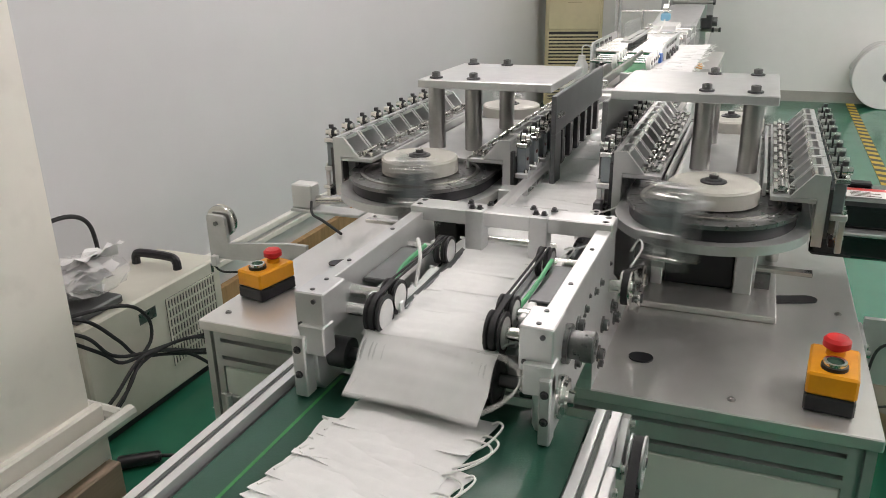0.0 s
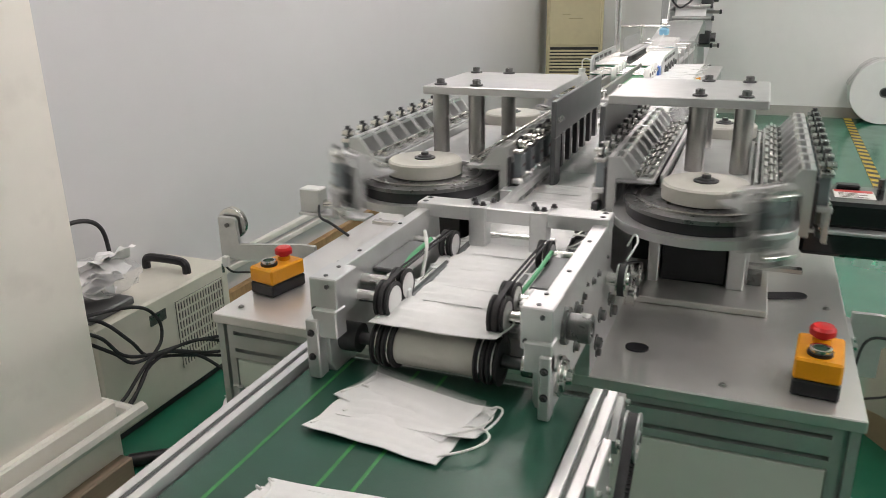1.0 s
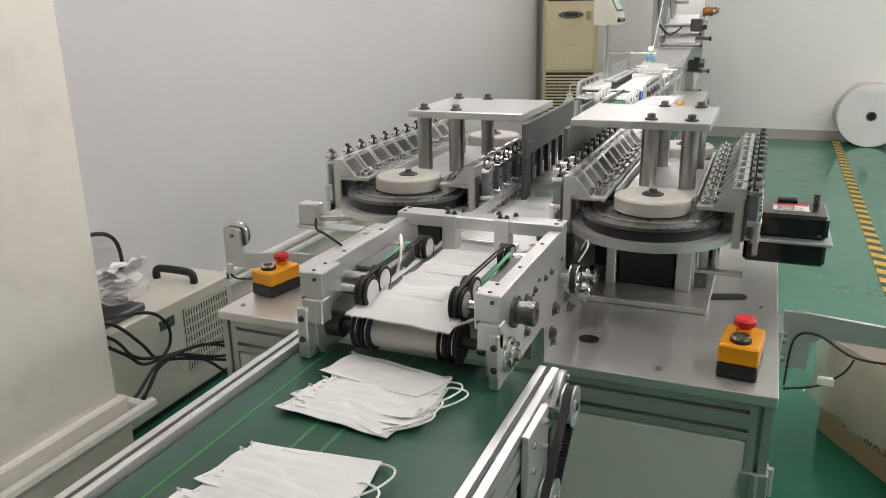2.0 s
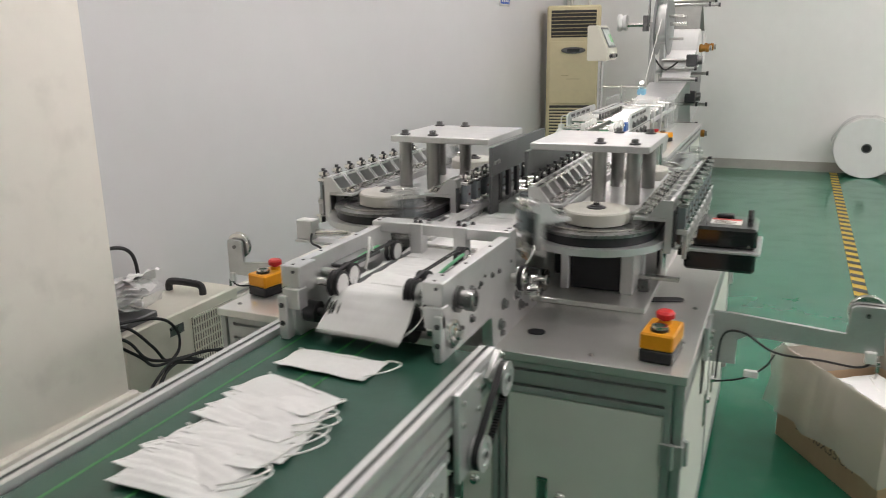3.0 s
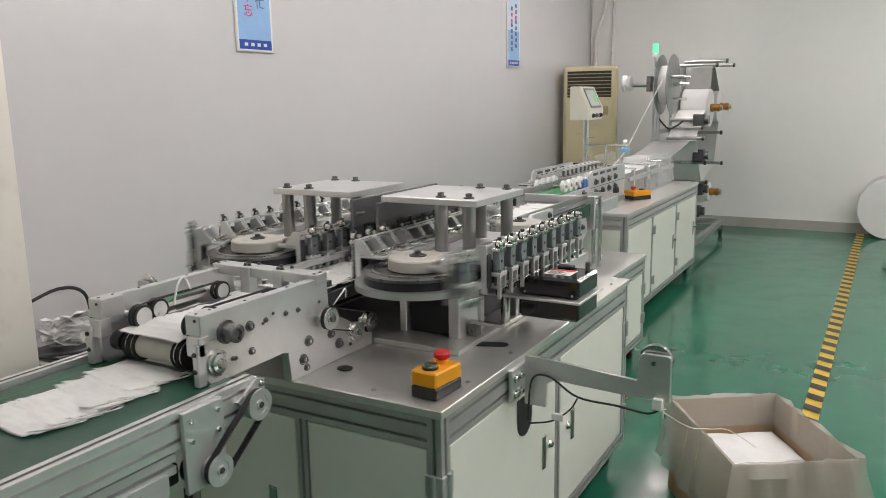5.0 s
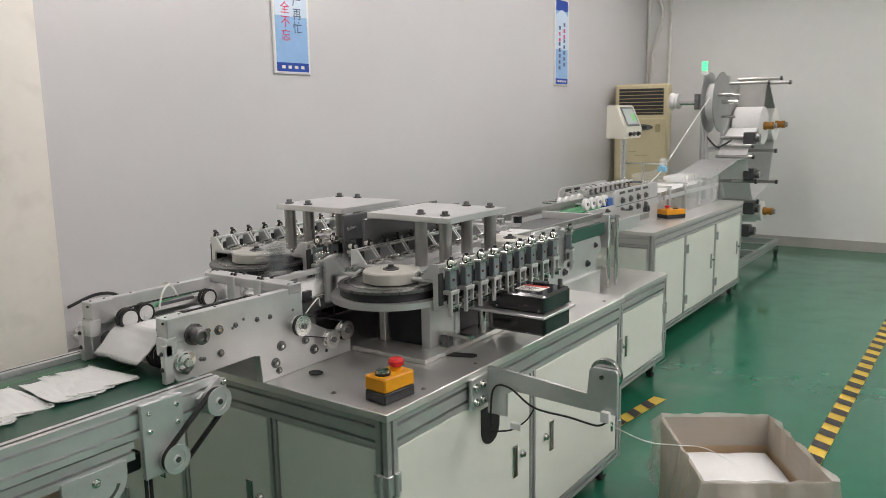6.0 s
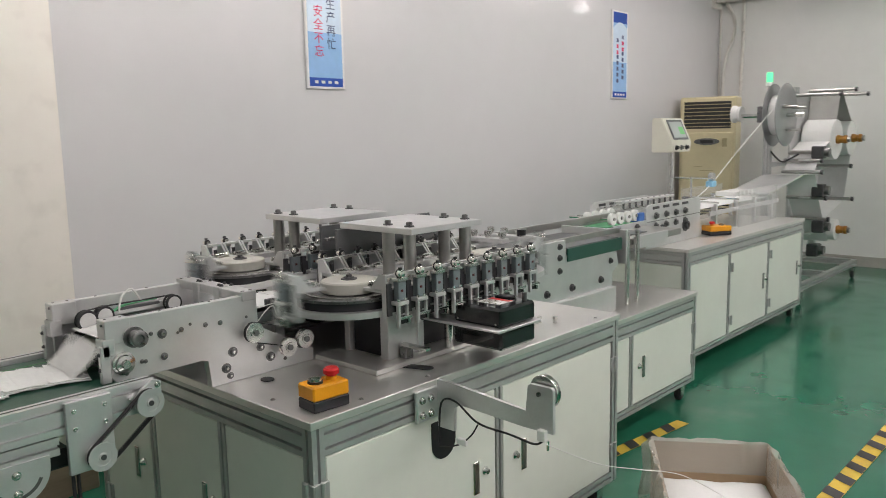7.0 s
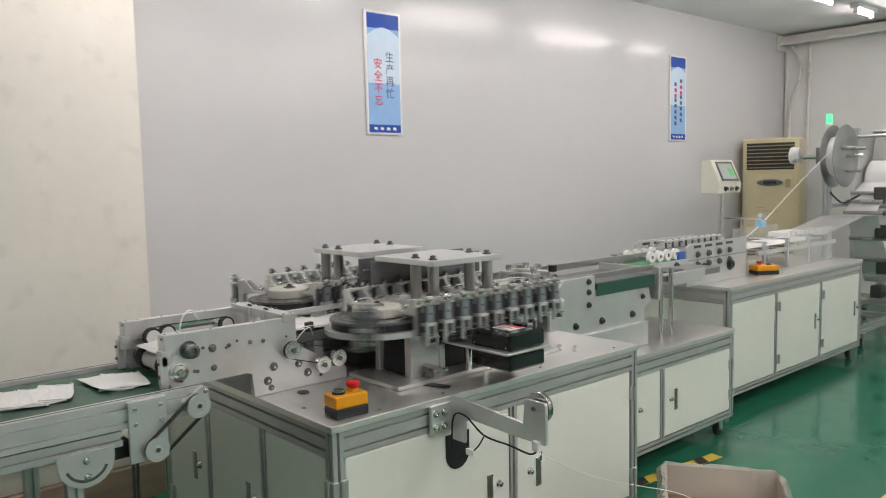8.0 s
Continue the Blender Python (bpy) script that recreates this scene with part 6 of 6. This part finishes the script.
# ---- carton with white filling ----
def carton():
    c1, c2 = Vector((0.484, 2.535, 0)), Vector((0.784, 2.073, 0))
    u = (c2 - c1).normalized()
    v = Vector((-u.y, u.x, 0))
    L, D, H = (c2 - c1).length, 0.41, 0.36
    ang = math.degrees(math.atan2(u.y, u.x))
    t = thing("carton", c1.x, c1.y, 0, "open brown carton lined with clear film, full of white pads", "carton", rz=ang)
    P = lambda a, b: (c1.x + a, c1.y + b)
    wall_t = 0.006
    for nm, a0, b0, a1, b1 in (("side", 0, 0, L, wall_t), ("side", 0, D - wall_t, L, D), ("side", 0, wall_t, wall_t, D - wall_t), ("side", L - wall_t, wall_t, L, D - wall_t)):
        part(nm, box(BM(), c1.x + a0, c1.y + b0, 0.001, c1.x + a1, c1.y + b1, H), M_CARD, t, "corrugated card side")
    part("bottom", box(BM(), c1.x + wall_t, c1.y + wall_t, 0.001, c1.x + L - wall_t, c1.y + D - wall_t, 0.008), M_CARD, t)
    tm = text_mesh("50X40X35CM", 0.055, Matrix.Translation((c1.x + L / 2, c1.y - 0.001, 0.10)) @ pose(0, 0, 0, 90, 0, 0))
    part("printed_size", tm, M_INK, t, "printed size on the card", smooth=False)
    # filling
    n = 22
    bm = BM()
    grid = []
    for j in range(n + 1):
        row = []
        for i in range(n + 1):
            a, b = i / n, j / n
            e = min(a, 1 - a, b, 1 - b)
            z = 0.215 + 0.045 * (1 - math.exp(-e * 10)) + 0.006 * noise.noise(Vector((a * 6, b * 6, 3.0)))
            row.append(bm.verts.new((c1.x + 0.012 + a * (L - 0.024), c1.y + 0.012 + b * (D - 0.024), z)))
        grid.append(row)
    for j in range(n):
        for i in range(n):
            bm.faces.new((grid[j][i], grid[j][i + 1], grid[j + 1][i + 1], grid[j + 1][i]))
    part("filling", bm, M_MASK, t, "soft white pads")
    # film liner folded over the rim
    bm = BM()
    per = []
    N = 96
    for k in range(N):
        s = k / N * 4
        e, f = int(s), s - int(s)
        a, b = ((f, 0), (1, f), (1 - f, 1), (0, 1 - f))[e]
        per.append((a, b, e))
    rings = []
    for lvl, (off, z) in enumerate(((-0.012, 0.25), (-0.008, H + 0.004), (0.004, H + 0.012), (0.012, H - 0.03), (0.018, H - 0.12), (0.03, 0.13))):
        r = []
        for k, (a, b, e) in enumerate(per):
            wob = 0.022 * noise.noise(Vector((k * 0.35, lvl * 0.8, 1.0))) * (lvl > 1) + 0.012 * (lvl > 2)
            x = c1.x + a * L + (off + wob) * (2 * a - 1) * 1.0
            y = c1.y + b * D + (off + wob) * (2 * b - 1) * 1.0
            if e in (0, 2):
                y = c1.y + b * D + (off + wob) * (1 if b > 0.5 else -1)
            else:
                x = c1.x + a * L + (off + wob) * (1 if a > 0.5 else -1)
            zz = z + 0.03 * noise.noise(Vector((k * 0.16, lvl, 5.0))) * (lvl > 3)
            r.append(bm.verts.new((x, y, zz)))
        rings.append(r)
    for p, q in zip(rings, rings[1:]):
        for k in range(N):
            j = (k + 1) % N
            bm.faces.new((p[k], p[j], q[j], q[k]))
    part("film_liner", bm, M_FILM, t, "crumpled clear film liner")
    return t


carton()
t = thing("elastic_thread", 0.68, 1.6, 0.70, "thin white elastic thread running down to the carton", "thread")
part("thread", tube(BM(), [(0.677, 1.585, 0.70), (0.70, 1.80, 0.58), (0.72, 2.0, 0.50), (0.74, 2.25, 0.40), (0.80, 2.45, 0.27)], 0.0014, 5), M_LOOP, t)


# ---- corner by the pier: beige cabinet, bag of masks, leads ----
def beige_cabinet():
    x0, x1, y0, y1, h = -2.09, -1.80, 1.56, 2.24, 0.43
    t = thing("beige_chiller", (x0 + x1) / 2, y0, 0, "low beige sheet-metal chiller cabinet with a grille and black handle", "chiller")
    part("body", box(BM(), x0, y0, 0.03, x1, y1, h, 0.008), M_CHILL, t, "beige sheet-metal body")
    part("plinth", box(BM(), x0 + 0.02, y0 + 0.02, 0, x1 - 0.02, y1 - 0.02, 0.03), M_BLACK, t)
    part("grille_field", box(BM(), x1 - 0.001, 1.93, 0.12, x1 + 0.002, 2.20, 0.38), M_GRILLE, t, "dark grille opening")
    for i in range(8):
        z = 0.120 + i * 0.036
        part("grille_bar", box(BM(), x1 + 0.002, 1.93, z, x1 + 0.005, 2.20, z + 0.007), M_CHILL, t)
    for i in range(18):
        y = 1.93 + i * 0.0153
        part("grille_bar", box(BM(), x1 + 0.0025, y, 0.12, x1 + 0.0055, y + 0.007, 0.38), M_CHILL, t)
    part("name_plate", box(BM(), x1, 1.80, 0.34, x1 + 0.002, 1.88, 0.38), M_GUN, t, "small grey name plate")
    hd = tube(BM(), [(-2.05, 2.08, h), (-2.045, 2.08, h + 0.035), (-2.01, 2.08, h + 0.045), (-1.90, 2.08, h + 0.045), (-1.865, 2.08, h + 0.035), (-1.86, 2.08, h)], 0.016, 10)
    part("handle", hd, M_BLACK, t, "black moulded handle")
    part("knob", cyl(BM(), (-1.86, y0, 0.22), (-1.86, y0 - 0.02, 0.22), 0.025, n=20), M_GUN, t)
    return t


beige_cabinet()


def mask_bag():
    x, y, z = -1.92, 1.72, 0.431
    t = thing("mask_bag", x, y, z, "clear plastic bag of crumpled white masks on a grey tray", "plastic bag")
    part("tray", box(BM(), x - 0.12, y - 0.14, z + 0.001, x + 0.09, y + 0.06, z + 0.03, 0.006), M_DARKALU, t, "dark grey tray")
    bm = BM()
    bmesh.ops.create_icosphere(bm, subdivisions=4, radius=1.0)
    for v in bm.verts:
        p = v.co.copy()
        n = 0.16 * noise.noise(p * 2.2) + 0.07 * noise.noise(p * 6.0)
        v.co = Vector((x + p.x * 0.14 * (1 + n), y + p.y * 0.13 * (1 + n), z + 0.105 + p.z * 0.062 * (1 + 1.5 * n)))
    part("bag", bm, M_BAG, t, "crumpled clear bag")
    for i in range(9):
        bm = BM()
        bmesh.ops.create_grid(bm, x_segments=10, y_segments=8, size=1.0)
        for v in bm.verts:
            n = noise.noise(Vector((v.co.x * 1.6 + i * 5, v.co.y * 1.6, i)))
            v.co = Vector((v.co.x * 0.095, v.co.y * 0.062, 0.030 * n))
        bm.transform(pose(x - 0.04 + 0.02 * (i % 3), y - 0.05 + 0.012 * i, z + 0.07 + 0.011 * i, 5 * (i - 4), 10 * (i % 2), 35 * i))
        part("crumpled_mask", bm, M_MASK, t, "crumpled white mask")
    return t


mask_bag()
LEADS = [
    [(-1.80, 1.40, 0.52), (-1.78, 1.56, 0.47), (-1.76, 1.66, 0.36), (-1.76, 1.73, 0.27), (-1.74, 1.85, 0.22), (-1.70, 2.05, 0.13), (-1.60, 2.15, 0.08)],
    [(-1.80, 1.42, 0.50), (-1.77, 1.55, 0.42), (-1.765, 1.63, 0.32), (-1.75, 1.74, 0.275), (-1.72, 1.95, 0.24), (-1.62, 2.15, 0.20)],
    [(-1.82, 1.44, 0.50), (-1.77, 1.70, 0.46), (-1.765, 1.80, 0.38), (-1.76, 1.80, 0.30), (-1.745, 1.72, 0.26), (-1.72, 1.62, 0.20), (-1.70, 1.45, 0.14)],
    [(-1.70, 1.38, 0.20), (-1.72, 1.55, 0.20), (-1.74, 1.74, 0.27), (-1.72, 1.92, 0.19), (-1.66, 2.05, 0.06), (-1.55, 2.2, 0.03)],
    [(-1.70, 1.38, 0.16), (-1.72, 1.58, 0.17), (-1.74, 1.72, 0.25), (-1.72, 1.92, 0.25), (-1.66, 2.10, 0.17), (-1.55, 2.2, 0.18)],
    [(-1.81, 1.44, 0.48), (-1.775, 1.60, 0.34), (-1.755, 1.66, 0.28), (-1.74, 1.80, 0.26), (-1.70, 2.0, 0.17), (-1.60, 2.2, 0.15)],
]
for i, pts in enumerate(LEADS):
    t = thing("power_lead", *pts[0], "black power lead looped down to the floor", "cable", "loose leads")
    part("lead", tube(BM(), pts, 0.006, 8), M_RUBBER, t)
t = thing("wall_lead", -2.1, 1.62, 0.6, "black lead looping out from the wall", "cable", "loose leads")
part("lead", tube(BM(), [(-2.12, 1.66, 0.64), (-2.10, 1.78, 0.678), (-2.09, 1.87, 0.672), (-2.085, 1.925, 0.63), (-2.08, 1.94, 0.55), (-2.06, 1.92, 0.435)], 0.008, 8), M_RUBBER, t)
t = thing("floor_plug", -1.62, 1.52, 0.0, "black plug lying on the green floor", "plug")
part("plug_body", cyl(BM(), (-1.68, 1.50, 0.024), (-1.58, 1.58, 0.024), 0.022, 0.018, 14, 0.004), M_BLACK, t)
part("lead", tube(BM(), [(-1.58, 1.58, 0.024), (-1.52, 1.64, 0.012), (-1.56, 1.75, 0.008)], 0.006, 8), M_RUBBER, t)
t = copy_thing(MASKS[0][0], pose(-1.55, 1.98, 0.004, 0, 0, 25))
tagged(t, "stray white face mask fallen on the green floor", "face mask")
t = thing("sensor_box", -1.13, 1.94, 0.776, "small white junction box on a grey bracket beside the turret", "junction box")
part("bracket", box(BM(), -1.24, 1.91, 0.765, -1.006, 1.97, 0.775, 0.002), M_ALU, t)
part("box", box(BM(), -1.235, 1.915, 0.776, -1.165, 1.965, 0.85, 0.004), M_WHITE, t, "white plastic box")
part("shaft", cyl(BM(), (-1.16, 1.94, 0.80), (-1.02, 1.94, 0.815), 0.014, n=14), M_CHROME, t)
part("lead", tube(BM(), [(-1.17, 1.92, 0.80), (-1.12, 1.84, 0.79), (-1.05, 1.78, 0.795), (-0.96, 1.72, 0.786)], 0.004, 6), M_RUBBER, t)

motions()
